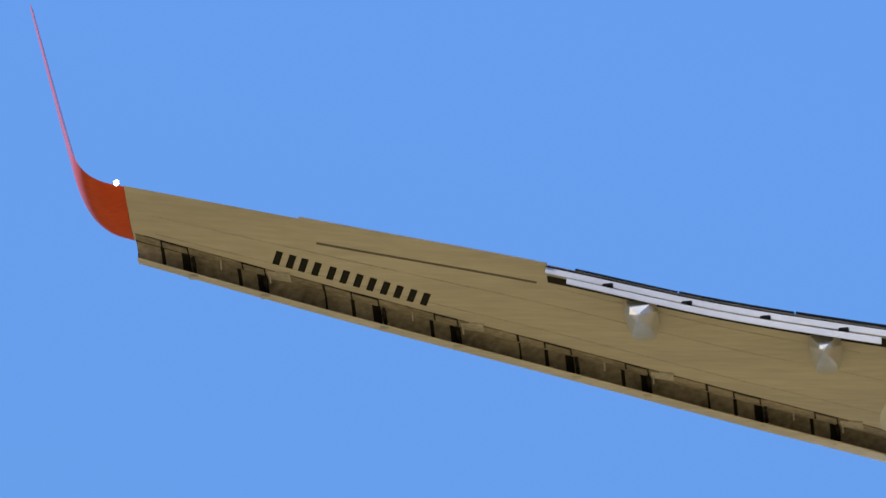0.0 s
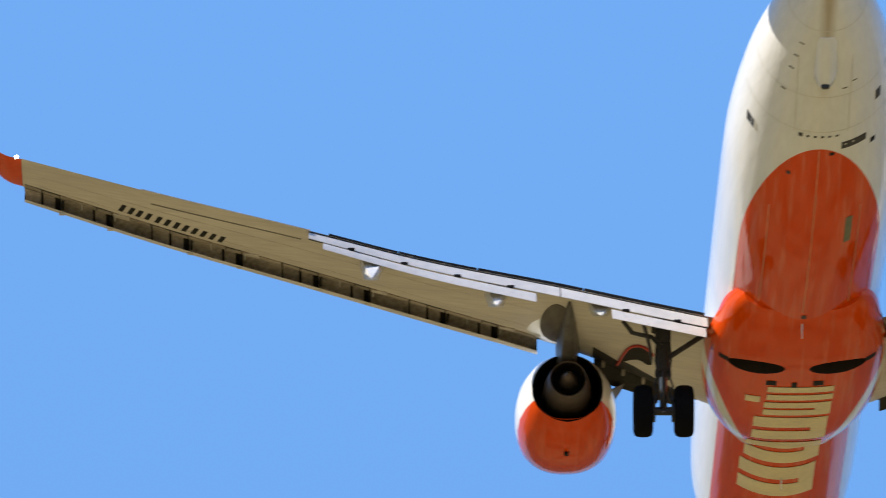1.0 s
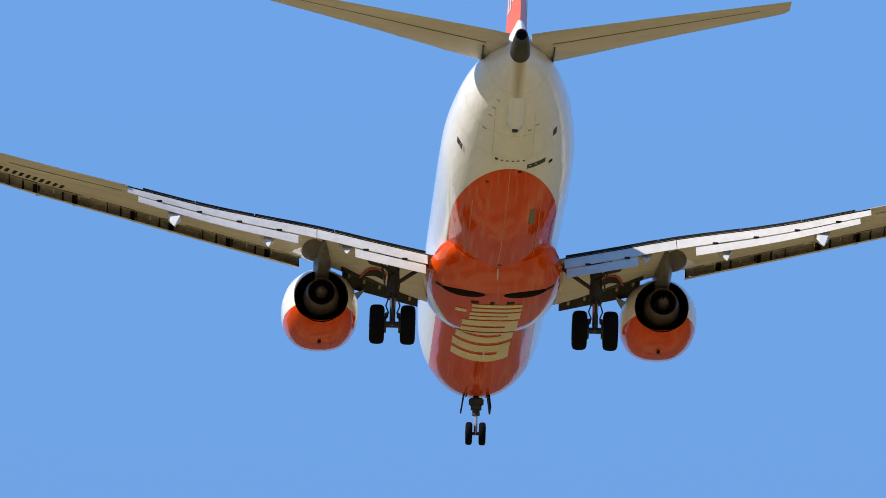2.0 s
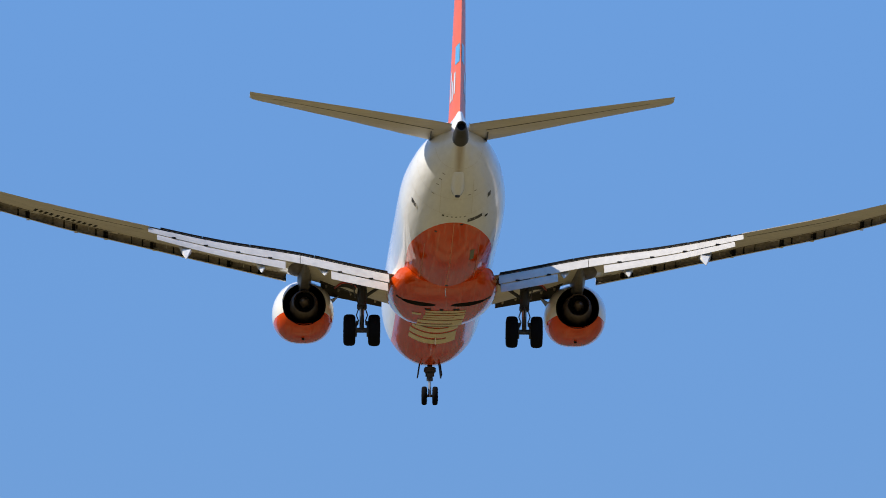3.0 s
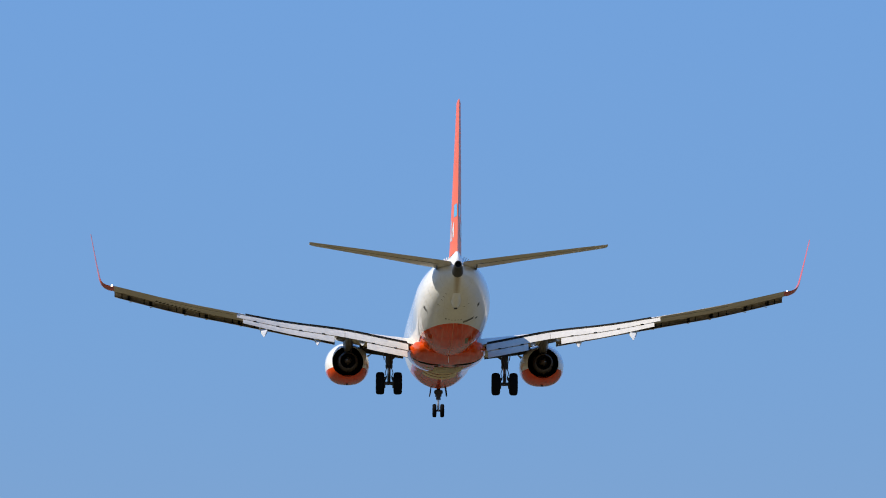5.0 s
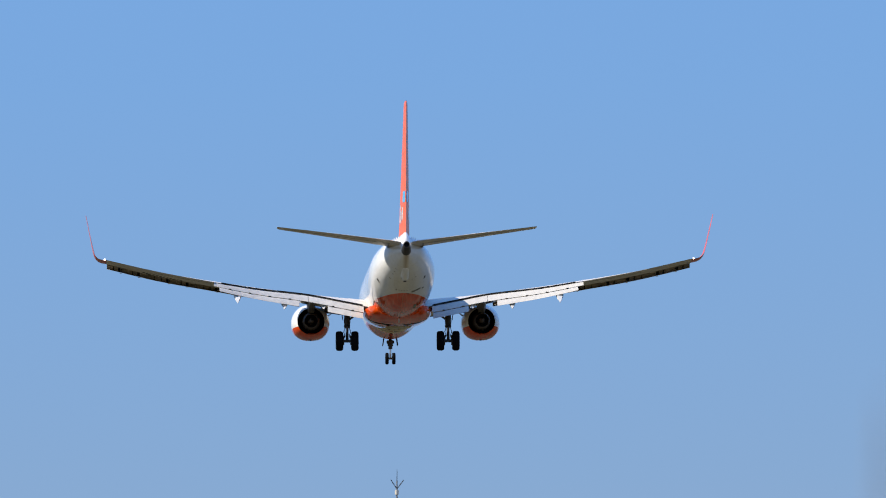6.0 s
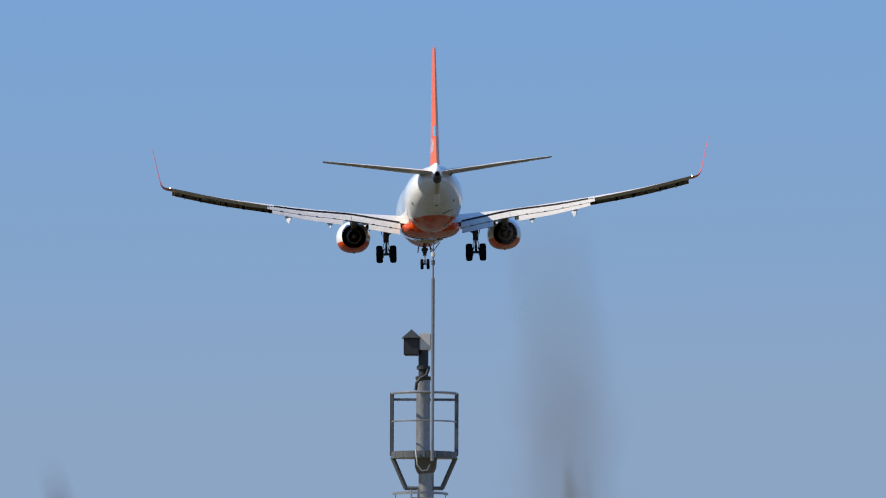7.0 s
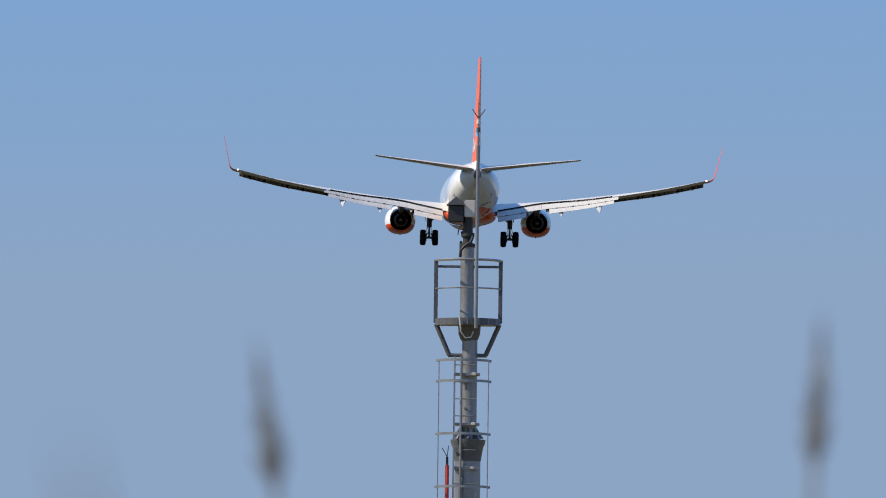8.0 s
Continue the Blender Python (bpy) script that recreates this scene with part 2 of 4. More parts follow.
def belly_field(calc, o):
    # an oval end aft, straight edges forward, below the waist only
    t = calc("DIVIDE", calc("SUBTRACT", -6.3, o["Y"]), 6.15)
    t = calc("MAXIMUM", t, 0.0)
    half = calc("MULTIPLY", calc("SQRT", calc("MAXIMUM", calc("SUBTRACT", 1.0, calc("MULTIPLY", t, t)), 0.0)), 1.47)
    inside = calc("LESS_THAN", calc("ABSOLUTE", o["X"]), half)
    return calc("MULTIPLY", inside, calc("LESS_THAN", o["Z"], -0.2))


def cowl_field(calc, o):
    return calc("LESS_THAN", calc("ADD", o["Z"], calc("MULTIPLY", o["Y"], 0.04)), -2.12)


def fairing_field(calc, o):
    # orange with a white band along the lower front edges
    t = calc("SUBTRACT", calc("ABSOLUTE", o["X"]), calc("SUBTRACT", 2.12, calc("MULTIPLY", o["Y"], 0.19)))
    band = calc("MULTIPLY", calc("GREATER_THAN", t, 0.0), calc("LESS_THAN", t, 0.24))
    return calc("SUBTRACT", 1.0, calc("MULTIPLY", band, calc("GREATER_THAN", o["Y"], 0.4)))


M_FAIRING = livery("fairing_paint", fairing_field, 0.22)
M_FUSELAGE = livery("fuselage_paint", belly_field)
M_COWL = livery("cowl_paint", cowl_field, 0.10)


# ---- mesh helpers ----
def part(name, bm, mat, parent=None, label="", smooth=True, angle=35):
    bmesh.ops.recalc_face_normals(bm, faces=bm.faces)
    me = bpy.data.meshes.new(name)
    bm.to_mesh(me)
    bm.free()
    for m in (mat if isinstance(mat, (list, tuple)) else (mat,)):
        me.materials.append(m)
    if smooth:
        me.shade_smooth()
        me.set_sharp_from_angle(angle=radians(angle))
    ob = new(name, me)
    ob.parent = parent
    if label:
        tagged(ob, label)
    return ob


def loft(rings, bm=None, caps=True, closed=True):
    """Skin over rings of equally many points."""
    bm = bm or bmesh.new()
    vs = [[bm.verts.new(p) for p in r] for r in rings]
    n = len(rings[0])
    for a, b in zip(vs, vs[1:]):
        for i in range(n if closed else n - 1):
            j = (i + 1) % n
            bm.faces.new((a[i], a[j], b[j], b[i]))
    if caps and closed:
        bm.faces.new(vs[0])
        bm.faces.new(list(reversed(vs[-1])))
    return bm


def box(bm, c, size, m=None, bevel=0.0):
    r = bmesh.ops.create_cube(bm, size=1.0)
    for v in r["verts"]:
        v.co = Vector((v.co.x * size[0], v.co.y * size[1], v.co.z * size[2]))
        if m:
            v.co = m @ v.co
        v.co += Vector(c)
    if bevel:
        es = {e for v in r["verts"] for e in v.link_edges}
        bmesh.ops.bevel(bm, geom=list(es), offset=bevel, segments=2, affect="EDGES")
    return bm


def tube(bm, a, b, r0, r1=None, n=12, caps=True):
    a, b = Vector(a), Vector(b)
    r1 = r0 if r1 is None else r1
    z = (b - a).normalized()
    x = z.orthogonal().normalized()
    y = z.cross(x)
    rings = [[p + (x * math.cos(k * math.tau / n) + y * math.sin(k * math.tau / n)) * r for k in range(n)] for p, r in ((a, r0), (b, r1))]
    return loft(rings, bm, caps)


def pipe(bm, pts, r, n=8):
    """One bent tube through the points."""
    pts = [Vector(p) for p in pts]
    rings, x = [], None
    for i, p in enumerate(pts):
        z = (pts[min(i + 1, len(pts) - 1)] - pts[max(i - 1, 0)]).normalized()
        x = z.orthogonal().normalized() if x is None else (x - z * x.dot(z)).normalized()
        y = z.cross(x)
        rings.append([p + (x * math.cos(k * math.tau / n) + y * math.sin(k * math.tau / n)) * r for k in range(n)])
    return loft(rings, bm)


def lathe(bm, profile, c, n=40, axis="y", squash=None):
    """Rings round the y or x axis: profile rows of (along, radius)."""
    rings = []
    for s, r in profile:
        ring = []
        for k in range(n):
            a = k * math.tau / n
            u, w = r * math.cos(a), r * math.sin(a)
            if squash:
                u, w = squash(s, u, w)
            ring.append(Vector(c) + (Vector((u, s, w)) if axis == "y" else Vector((s, u, w))))
        rings.append(ring)
    return loft(rings, bm, caps=False)


def lerp(tab, x):
    """Straight interpolation in rows of (x, value...)."""
    if x <= tab[0][0]:
        return tab[0][1:]
    for p, q in zip(tab, tab[1:]):
        if x <= q[0]:
            k = (x - p[0]) / (q[0] - p[0])
            return tuple(a + (b - a) * k for a, b in zip(p[1:], q[1:]))
    return tab[-1][1:]


def smooth_row(tab, x):
    """Cubic through rows of (x, value...), with slopes from the neighbours."""
    n = len(tab)
    x = min(max(x, tab[0][0]), tab[-1][0])
    i = max(0, min(n - 2, sum(r[0] <= x for r in tab) - 1))
    p, q = tab[i], tab[i + 1]
    h = q[0] - p[0]
    k = (x - p[0]) / h
    out = []
    for c in range(1, len(p)):
        def slope(j):
            a, b = tab[max(j - 1, 0)], tab[min(j + 1, n - 1)]
            return (b[c] - a[c]) / (b[0] - a[0])
        m0, m1 = slope(i) * h, slope(i + 1) * h
        out.append((2 * k**3 - 3 * k**2 + 1) * p[c] + (k**3 - 2 * k**2 + k) * m0 + (3 * k**2 - 2 * k**3) * q[c] + (k**3 - k**2) * m1)
    return tuple(out)


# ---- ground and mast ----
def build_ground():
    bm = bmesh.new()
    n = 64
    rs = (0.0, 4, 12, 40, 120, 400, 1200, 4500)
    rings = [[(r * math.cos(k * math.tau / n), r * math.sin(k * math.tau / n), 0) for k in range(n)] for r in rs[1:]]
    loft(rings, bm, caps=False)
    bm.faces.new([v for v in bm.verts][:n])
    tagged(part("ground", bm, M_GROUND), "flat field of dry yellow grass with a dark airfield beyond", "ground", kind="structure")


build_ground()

# ---- the airliner: x to its right, y to its nose, z up, origin on its axis over the main wheels ----
plane = tagged(new("airliner"), "white and orange twin-engine jet airliner with landing gear and flaps down", "airplane")

# rows of y: top z, bottom z, half width
BODY = [(-17.95, 1.20, 0.65, 0.27), (-17.2, 1.45, 0.34, 0.54), (-16.0, 1.70, -0.10, 0.98), (-14.0, 1.90, -0.72, 1.42), (-12.0, 1.97, -1.25, 1.68),
        (-10.0, 2.0, -1.65, 1.83), (-8.0, 2.0, -1.90, 1.87), (-6.0, 2.0, -2.0, 1.88), (0.0, 2.0, -2.03, 1.88), (6.0, 2.0, -2.10, 1.88), (12.0, 2.0, -2.27, 1.88),
        (14.0, 1.99, -2.36, 1.86), (15.5, 1.78, -2.34, 1.78), (17.0, 1.22, -2.13, 1.50), (18.2, 0.62, -1.70, 1.10), (19.0, 0.18, -1.1, 0.70), (19.45, -0.2, -0.82, 0.33), (19.6, -0.45, -0.55, 0.06)]


def body_ring(y, n=56, grow=0.0):
    top, bot, half = smooth_row(BODY, y)
    c, h = (top + bot) / 2, (top - bot) / 2
    ring = []
    for k in range(n):
        a = k * math.tau / n
        ring.append((math.cos(a) * (half + grow), y, c + math.sin(a) * (h + grow)))
    return ring


def body_under(x, y):
    """The z of the fuselage's underside."""
    top, bot, half = smooth_row(BODY, y)
    k = max(0.0, 1 - (x / half) ** 2)
    return (top + bot) / 2 - (top - bot) / 2 * math.sqrt(k)


ys = [-17.95 + 0.25 * i for i in range(int(37.6 / 0.25))]
ys = [y for y in ys if y < 19.2] + [19.3, 19.45, 19.55, 19.6]
fuselage = part("fuselage", loft([body_ring(y) for y in ys]), M_FUSELAGE, plane, "white fuselage with a wide orange belly", angle=50)

# rows of y: half width, bottom z, top z of the wing-body fairing
FAIR = [(-3.35, 1.26, -1.95, -1.40), (-3.1, 1.40, -2.0, -1.36), (-2.7, 1.55, -2.06, -1.33), (-2.2, 1.66, -2.12, -1.34), (-1.4, 1.76, -2.2, -1.38), (-0.4, 1.90, -2.27, -1.40), (1.0, 2.0, -2.29, -1.28), (3.0, 2.02, -2.3, -1.1), (4.8, 1.86, -2.28, -1.1), (6.0, 1.55, -2.2, -1.3), (7.2, 1.1, -2.02, -1.6)]


def fair_under(x, y):
    half, bot, top = smooth_row(FAIR, y)
    k = min(1.0, abs(x) / half)
    return bot + (top - bot) * (1 - (1 - k**2.6) ** (1 / 2.6))


def build_fairing():
    rings = []
    for i in range(71):
        y = -3.35 + 0.15 * i
        half, bot, top = smooth_row(FAIR, y)
        ring = []
        for k in range(41):
            a = math.pi * k / 40
            c, s = math.cos(a), math.sin(a)
            u = half * math.copysign(abs(c) ** (2 / 2.6), c)
            w = top - (top - bot) * abs(s) ** (2 / 2.6)
            ring.append((u, y, w))
        ring += [(-half * 0.8, y, top + 0.05), (half * 0.8, y, top + 0.05)]
        rings.append(ring)
    fairing = part("wing_body_fairing", loft(rings), M_FAIRING, plane, "orange fairing under the wing roots", angle=50)
    # two round wheel wells open in its underside
    cut = bmesh.new()
    for s in (-1, 1):
        loft([[(s * 0.88 + 0.62 * math.cos(k * math.tau / 32), -0.05 + 0.43 * math.sin(k * math.tau / 32), z) for k in range(32)] for z in (-3.0, -1.7)], cut)
    cutter = part("cutter", cut, M_DARK, None, smooth=False)
    fairing.data.materials.append(M_DARK)
    mod = fairing.modifiers.new("wells", "BOOLEAN")
    mod.operation, mod.object, mod.solver = "DIFFERENCE", cutter, "EXACT"
    bpy.context.view_layer.update()
    me = bpy.data.meshes.new_from_object(fairing.evaluated_get(bpy.context.evaluated_depsgraph_get()))
    fairing.modifiers.clear()
    if len(me.polygons) > 500:
        fairing.data = me
    bpy.data.objects.remove(cutter)
    return fairing


fairing = build_fairing()

# ---- wings: rows of x: leading edge y, z; fixed trailing edge y, z; thickness ----
WING = [(0.8, 6.4, -1.35, -0.50, -1.44, 1.15), (1.88, 5.8, -1.2, -0.52, -1.24, 1.05), (3.5, 4.3, -1.0, -0.62, -0.93, 0.80), (5.12, 2.93, -0.80, -0.77, -0.62, 0.60), (8.0, 1.50, -0.37, -1.75, -0.33, 0.44),
        (10.54, 0.24, 0.01, -2.74, 0.04, 0.34), (13.6, -1.25, 0.47, -3.54, 0.57, 0.26), (16.65, -2.46, 1.11, -4.05, 1.24, 0.19)]
TIP = [(16.65, 1.13, 1.23, -2.42, -4.05, 0.19), (16.95, 1.17, 1.26, -2.62, -4.2, 0.16), (17.18, 1.29, 1.36, -2.88, -4.35, 0.13), (17.33, 1.51, 1.56, -3.2, -4.5, 0.11), (17.42, 1.85, 1.88, -3.55, -4.66, 0.09), (17.55, 2.44, 2.46, -4.05, -4.9, 0.07), (17.81, 3.70, 3.70, -5.0, -5.42, 0.04)]
FOIL = [(1.0, 0.0), (0.93, 0.03), (0.82, 0.10), (0.68, 0.22), (0.52, 0.38), (0.36, 0.52), (0.22, 0.58), (0.12, 0.46), (0.05, 0.30), (0.015, 0.16), (0.0, 0.0),
        (0.015, -0.13), (0.05, -0.22), (0.12, -0.30), (0.22, -0.36), (0.36, -0.38), (0.52, -0.34), (0.68, -0.25), (0.82, -0.14), (0.93, -0.05)]

FIN_FOIL = [(1.0, 0.0), (0.93, 0.09), (0.82, 0.225), (0.68, 0.36), (0.52, 0.47), (0.36, 0.5), (0.22, 0.45), (0.12, 0.36), (0.05, 0.24), (0.015, 0.13), (0.0, 0.0),
            (0.015, -0.13), (0.05, -0.24), (0.12, -0.36), (0.22, -0.45), (0.36, -0.5), (0.52, -0.47), (0.68, -0.36), (0.82, -0.225), (0.93, -0.09)]


def foil_ring(x, le, te, thick, up=(0, 0, 1)):
    le, te, up = Vector((x, *le)), Vector((x, *te)), Vector(up)
    return [le + (te - le) * u + up * w * thick for u, w in FOIL]


def mirror(rings, s):
    return [[Vector((p[0] * s, p[1], p[2])) for p in r] for r in rings]


def wing_row(x):
    return smooth_row(WING, x)


def wing_under(x, y):
    """The z of the wing's lower skin."""
    ly, lz, ty, tz, th = wing_row(abs(x))
    u = min(1.0, max(0.0, (ly - y) / (ly - ty)))
    low = [(0.0, 0.0)] + [(a, b) for a, b in FOIL[11:]] + [(1.0, 0.0)]
    return lz + (tz - lz) * u + lerp(low, u)[0] * th


def strip(bm, x0, x1, profile, s, steps=12):
    """A control surface along the span: profile(x) gives its ring of (y, z)."""
    rings = [[(s * x, y, z) for y, z in profile(x)] for x in np.linspace(x0, x1, steps)]
    return loft(rings, bm)


def blade(y, z, chord, angle, thick):
    """A thin rounded flap section from its front edge down and aft."""
    a = radians(angle)
    d, u = (-math.cos(a), -math.sin(a)), (-math.sin(a), math.cos(a))
    up = [(0, 0), (0.03, 0.4), (0.1, 0.75), (0.25, 1.0), (0.5, 0.9), (0.75, 0.55), (1.0, 0.06)]
    lo = [(1.0, -0.06), (0.7, -0.1), (0.4, -0.2), (0.2, -0.3), (0.06, -0.3)]
    return [(y + d[0] * chord * p + u[0] * thick * w, z + d[1] * chord * p + u[1] * thick * w) for p, w in up + lo]


def taper(x):
    """How the flaps narrow towards the tip."""
    return 1.0 - 0.085 * max(0.0, x - 5.1)


def build_wing(s):
    xs = [0.8, 1.4, 1.88, 2.4, 3.0, 3.5, 4.2, 5.12, 6, 7, 8, 9, 10, 10.54, 11.5, 12.6, 13.6, 14.6, 15.6, 16.65]
    rings = [foil_ring(x, *(lambda r: ((r[0], r[1]), (r[2], r[3]), r[4]))(wing_row(x))) for x in xs]
    wing = part("wing", loft(mirror(rings, s)), M_WING, plane, "grey wing with a weathered underside", angle=40)
    # winglet
    rings = []
    # a smooth curve through the stations
    keys = [(k, *row) for k, row in enumerate(TIP)]
    bend = [smooth_row(keys, k / 5) for k in range(5 * (len(TIP) - 1) + 1)]
    for i, (x, lz, tz, ly, ty, th) in enumerate(bend):
        a, b = bend[max(i - 1, 0)], bend[min(i + 1, len(bend) - 1)]
        t = Vector((b[0] - a[0], 0, b[1] - a[1])).normalized()
        rings.append(foil_ring(x, (ly, lz), (ty, tz), th, (-t.z, 0, t.x)))
    part("winglet", loft(mirror(rings, s)), M_ORANGE, wing, "orange blended winglet", angle=50)
    bm = bmesh.new()
    bmesh.ops.create_icosphere(bm, subdivisions=2, radius=0.045, matrix=pose(s * 16.75, -4.14, 1.25))
    part("position_light", bm, M_LIGHT, wing, "lit white tail position light")
    # aileron and its hinge line
    bm = bmesh.new()
    strip(bm, 10.5, 14.1, lambda x: (lambda r: [(r[2] + 0.55, wing_under(x, r[2] + 0.55) - 0.006), (r[2] - 0.07, r[3] - 0.012), (r[2] - 0.07, r[3] + 0.004), (r[2] + 0.3, r[3] + 0.012)])(wing_row(x)), s)
    part("aileron", bm, M_WING, wing)
    bm = bmesh.new()
    strip(bm, 10.7, 13.9, lambda x: (lambda r: [(r[2] + 0.55, wing_under(x, r[2] + 0.55) - 0.012), (r[2] + 0.60, wing_under(x, r[2] + 0.60) - 0.012), (r[2] + 0.60, wing_under(x, r[2] + 0.6) + 0.02), (r[2] + 0.55, wing_under(x, r[2] + 0.55) + 0.02)])(wing_row(x)), s)
    part("hinge_gap", bm, M_SEAM, wing)
    # double-slotted flaps
    for x0, x1, a0, a1 in ((1.95, 5.11, 2.0, 4.02), (5.13, 10.53, 5.65, 10.22)):
        bm = bmesh.new()
        strip(bm, x0, x1, lambda x: (lambda r: blade(r[2] + 0.24, r[3] - 0.035, 0.88 * taper(x), 25, 0.10))(wing_row(x)), s)
        flap = part("main_flap", bm, M_FLAP, wing, "lowered pale flap lit by the sun")
        bm = bmesh.new()
        strip(bm, a0, a1, lambda x: (lambda r: blade(r[2] - 0.76 * taper(x) + 0.27, r[3] - 0.37 * taper(x) - 0.075, 0.68 * taper(x), 31, 0.055))(wing_row(x)), s)
        part("aft_flap", bm, M_FLAP, wing, "lowered pale aft flap lit by the sun")
        for k in range(4 if a0 > 4 else 2):
            x = a0 + (a1 - a0) * ((0.12 + 0.25 * k) if a0 > 4 else (0.3 + 0.55 * k))
            r = wing_row(x)
            bm = bmesh.new()
            box(bm, (s * x, r[2] - 0.78 * taper(x) + 0.22, r[3] - 0.385 * taper(x) - 0.02), (0.16, 0.10, 0.05), bevel=0.01)
            part("flap_hinge", bm, M_BLACK, wing, "black hinge fitting between the flaps")
        # the shade over the flap is a near-black wedge
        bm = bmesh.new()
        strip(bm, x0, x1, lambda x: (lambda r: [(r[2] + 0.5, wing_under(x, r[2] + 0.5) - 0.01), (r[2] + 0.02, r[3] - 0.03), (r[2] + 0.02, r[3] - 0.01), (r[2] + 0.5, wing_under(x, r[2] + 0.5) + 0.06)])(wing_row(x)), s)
        part("flap_cove", bm, M_DARK, wing, "cove above the flap, painted dark for its shade")
    # spoiler panels end in a dark edge over the flaps
    for x0, x1, lift in ((2.0, 4.6, 0.04), (4.62, 6.9, 0.035), (6.92, 8.6, 0.028), (8.62, 10.1, 0.02)):
        bm = bmesh.new()
        strip(bm, x0, x1, lambda x: (lambda r: [(r[2] + 0.7, r[3] + 0.01), (r[2] + 0.06, r[3] + 0.02), (r[2] + 0.06, r[3] + 0.045 + lift), (r[2] + 0.7, r[3] + 0.07 + lift)])(wing_row(x)), s, 6)
        part("spoiler", bm, M_BLACK, wing, "spoiler panel with a dark trailing edge")
    # flap track fairings
    for x, big in ((9.18, 0.9), (6.5, 0.9), (4.25, 0.58)):
        r = wing_row(x)
        y0, z0 = r[2] + 0.14, r[3]
        rings = []
        for dy, top, low, hw, keel in ((1.75, 0.0, -0.12, 0.08, 0.05), (1.3, 0.0, -0.34, 0.19, 0.12), (0.8, -0.05, -0.55, 0.24, 0.16), (0.3, -0.12, -0.70, 0.25, 0.16), (-0.3, -0.35, -0.86, 0.24, 0.12), (-0.85, -0.72, -1.02, 0.16, 0.05), (-1.4, -1.12, -1.17, 0.02, 0.01)):
            mid = low + (top - low) * 0.55
            ring = [(-hw * 0.9, top), (-hw, mid), (-keel, low + 0.02), (-keel * 0.6, low), (keel * 0.6, low), (keel, low + 0.02), (hw, mid), (hw * 0.9, top)]
            rings.append([(s * x + u, y0 + dy * big, z0 + w * big) for u, w in ring])
        part("flap_track_fairing", loft(rings), M_FTF, wing, "pale drooped flap track fairing", angle=22)
    # slats
    cuts = (5.56, 8.35, 11.1, 13.9, 16.62)
    for x0, x1 in zip(cuts, cuts[1:]):
        bm = bmesh.new()
        def slat_ring(x):
            ly, lz = wing_row(x)[:2]
            k = 1.0 - 0.03 * (x - 5.5)
            y, z = ly + 0.41 * k, lz - 0.18
            o = [(-0.62, 0.21), (-0.42, 0.20), (-0.2, 0.14), (-0.06, 0.06), (0, -0.04), (-0.02, -0.11), (-0.08, -0.15), (-0.20, -0.17), (-0.44, -0.185), (-0.46, -0.17)]
            i = [(-0.30, -0.145), (-0.12, -0.12), (-0.08, -0.03), (-0.2, 0.08), (-0.42, 0.165), (-0.62, 0.195)]
            return [(y + a * k, z + b * k) for a, b in o + i]
        strip(bm, x0, x1, slat_ring, s, 8)
        part("slat", bm, M_SLAT, wing, "extended leading edge slat")
        bm = bmesh.new()
        def cove_ring(x):
            ly, lz = wing_row(x)[:2]
            k = 1.0 - 0.03 * (x - 5.5)
            y, z = ly + 0.41 * k, lz - 0.18
            a = [(-0.30, -0.14), (-0.125, -0.118), (-0.088, -0.035), (-0.205, 0.072), (-0.42, 0.157), (-0.66, 0.185)]
            return [(y + p * k, z + q * k) for p, q in a + [(p - 0.004, q + 0.006) for p, q in reversed(a)]]
        # the slat's hollow gets its shade as a near-black skin
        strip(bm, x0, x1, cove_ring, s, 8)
        part("slat_cove", bm, M_DARK, wing, "hollow back of the slat, painted dark for its shade")

        def liner_ring(x):
            ly, lz = wing_row(x)[:2]
            k = 1.0 - 0.03 * (x - 5.5)
            y, z = ly + 0.41 * k, lz - 0.18
            a = [(-0.235, -0.118), (-0.150, -0.10), (-0.115, -0.035), (-0.220, 0.058), (-0.42, 0.140), (-0.60, 0.165)]
            return [(y + p * k, z + q * k) for p, q in a + [(p + 0.006, q + 0.008) for p, q in reversed(a)]]

        # liners in the shaded brown, cut by dark slots
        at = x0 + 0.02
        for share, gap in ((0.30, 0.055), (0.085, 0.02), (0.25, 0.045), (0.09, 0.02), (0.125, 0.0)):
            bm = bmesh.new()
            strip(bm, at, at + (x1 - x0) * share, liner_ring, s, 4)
            part("slat_liner", bm, M_NOSE, wing, "liner in the back of the slat, browned for shade")
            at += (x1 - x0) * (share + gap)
    # fixed nose behind the slats: a strip painted shade-dark, with panels, slots and brackets
    def depth(x):
        return 0.50 - 0.016 * max(0.0, x - 8.0)

    def shell(x, a, b, lift):
        ly, lz = wing_row(x)[:2]
        ys = [ly - a + (a - b) * k / 3 for k in range(4)]
        low = [(y, wing_under(x, y) - lift) for y in ys]
        return low + [(y, z + 0.02) for y, z in reversed(low)]

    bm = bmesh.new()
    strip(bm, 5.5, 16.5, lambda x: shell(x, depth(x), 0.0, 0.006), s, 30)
    part("nose_shade", bm, M_DARK, wing, "strip behind the slats, painted dark for the shade there")
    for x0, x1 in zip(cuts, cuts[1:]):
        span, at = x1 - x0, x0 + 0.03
        # panels lie on the skin; their brown carries the shade of a recessed nose
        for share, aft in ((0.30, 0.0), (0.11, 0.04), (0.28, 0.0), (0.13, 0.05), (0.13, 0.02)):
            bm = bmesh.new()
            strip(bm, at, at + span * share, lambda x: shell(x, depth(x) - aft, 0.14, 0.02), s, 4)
            part("nose_panel", bm, M_NOSE, wing, "fixed nose panel behind the slat, browned for shade")
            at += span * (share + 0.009)
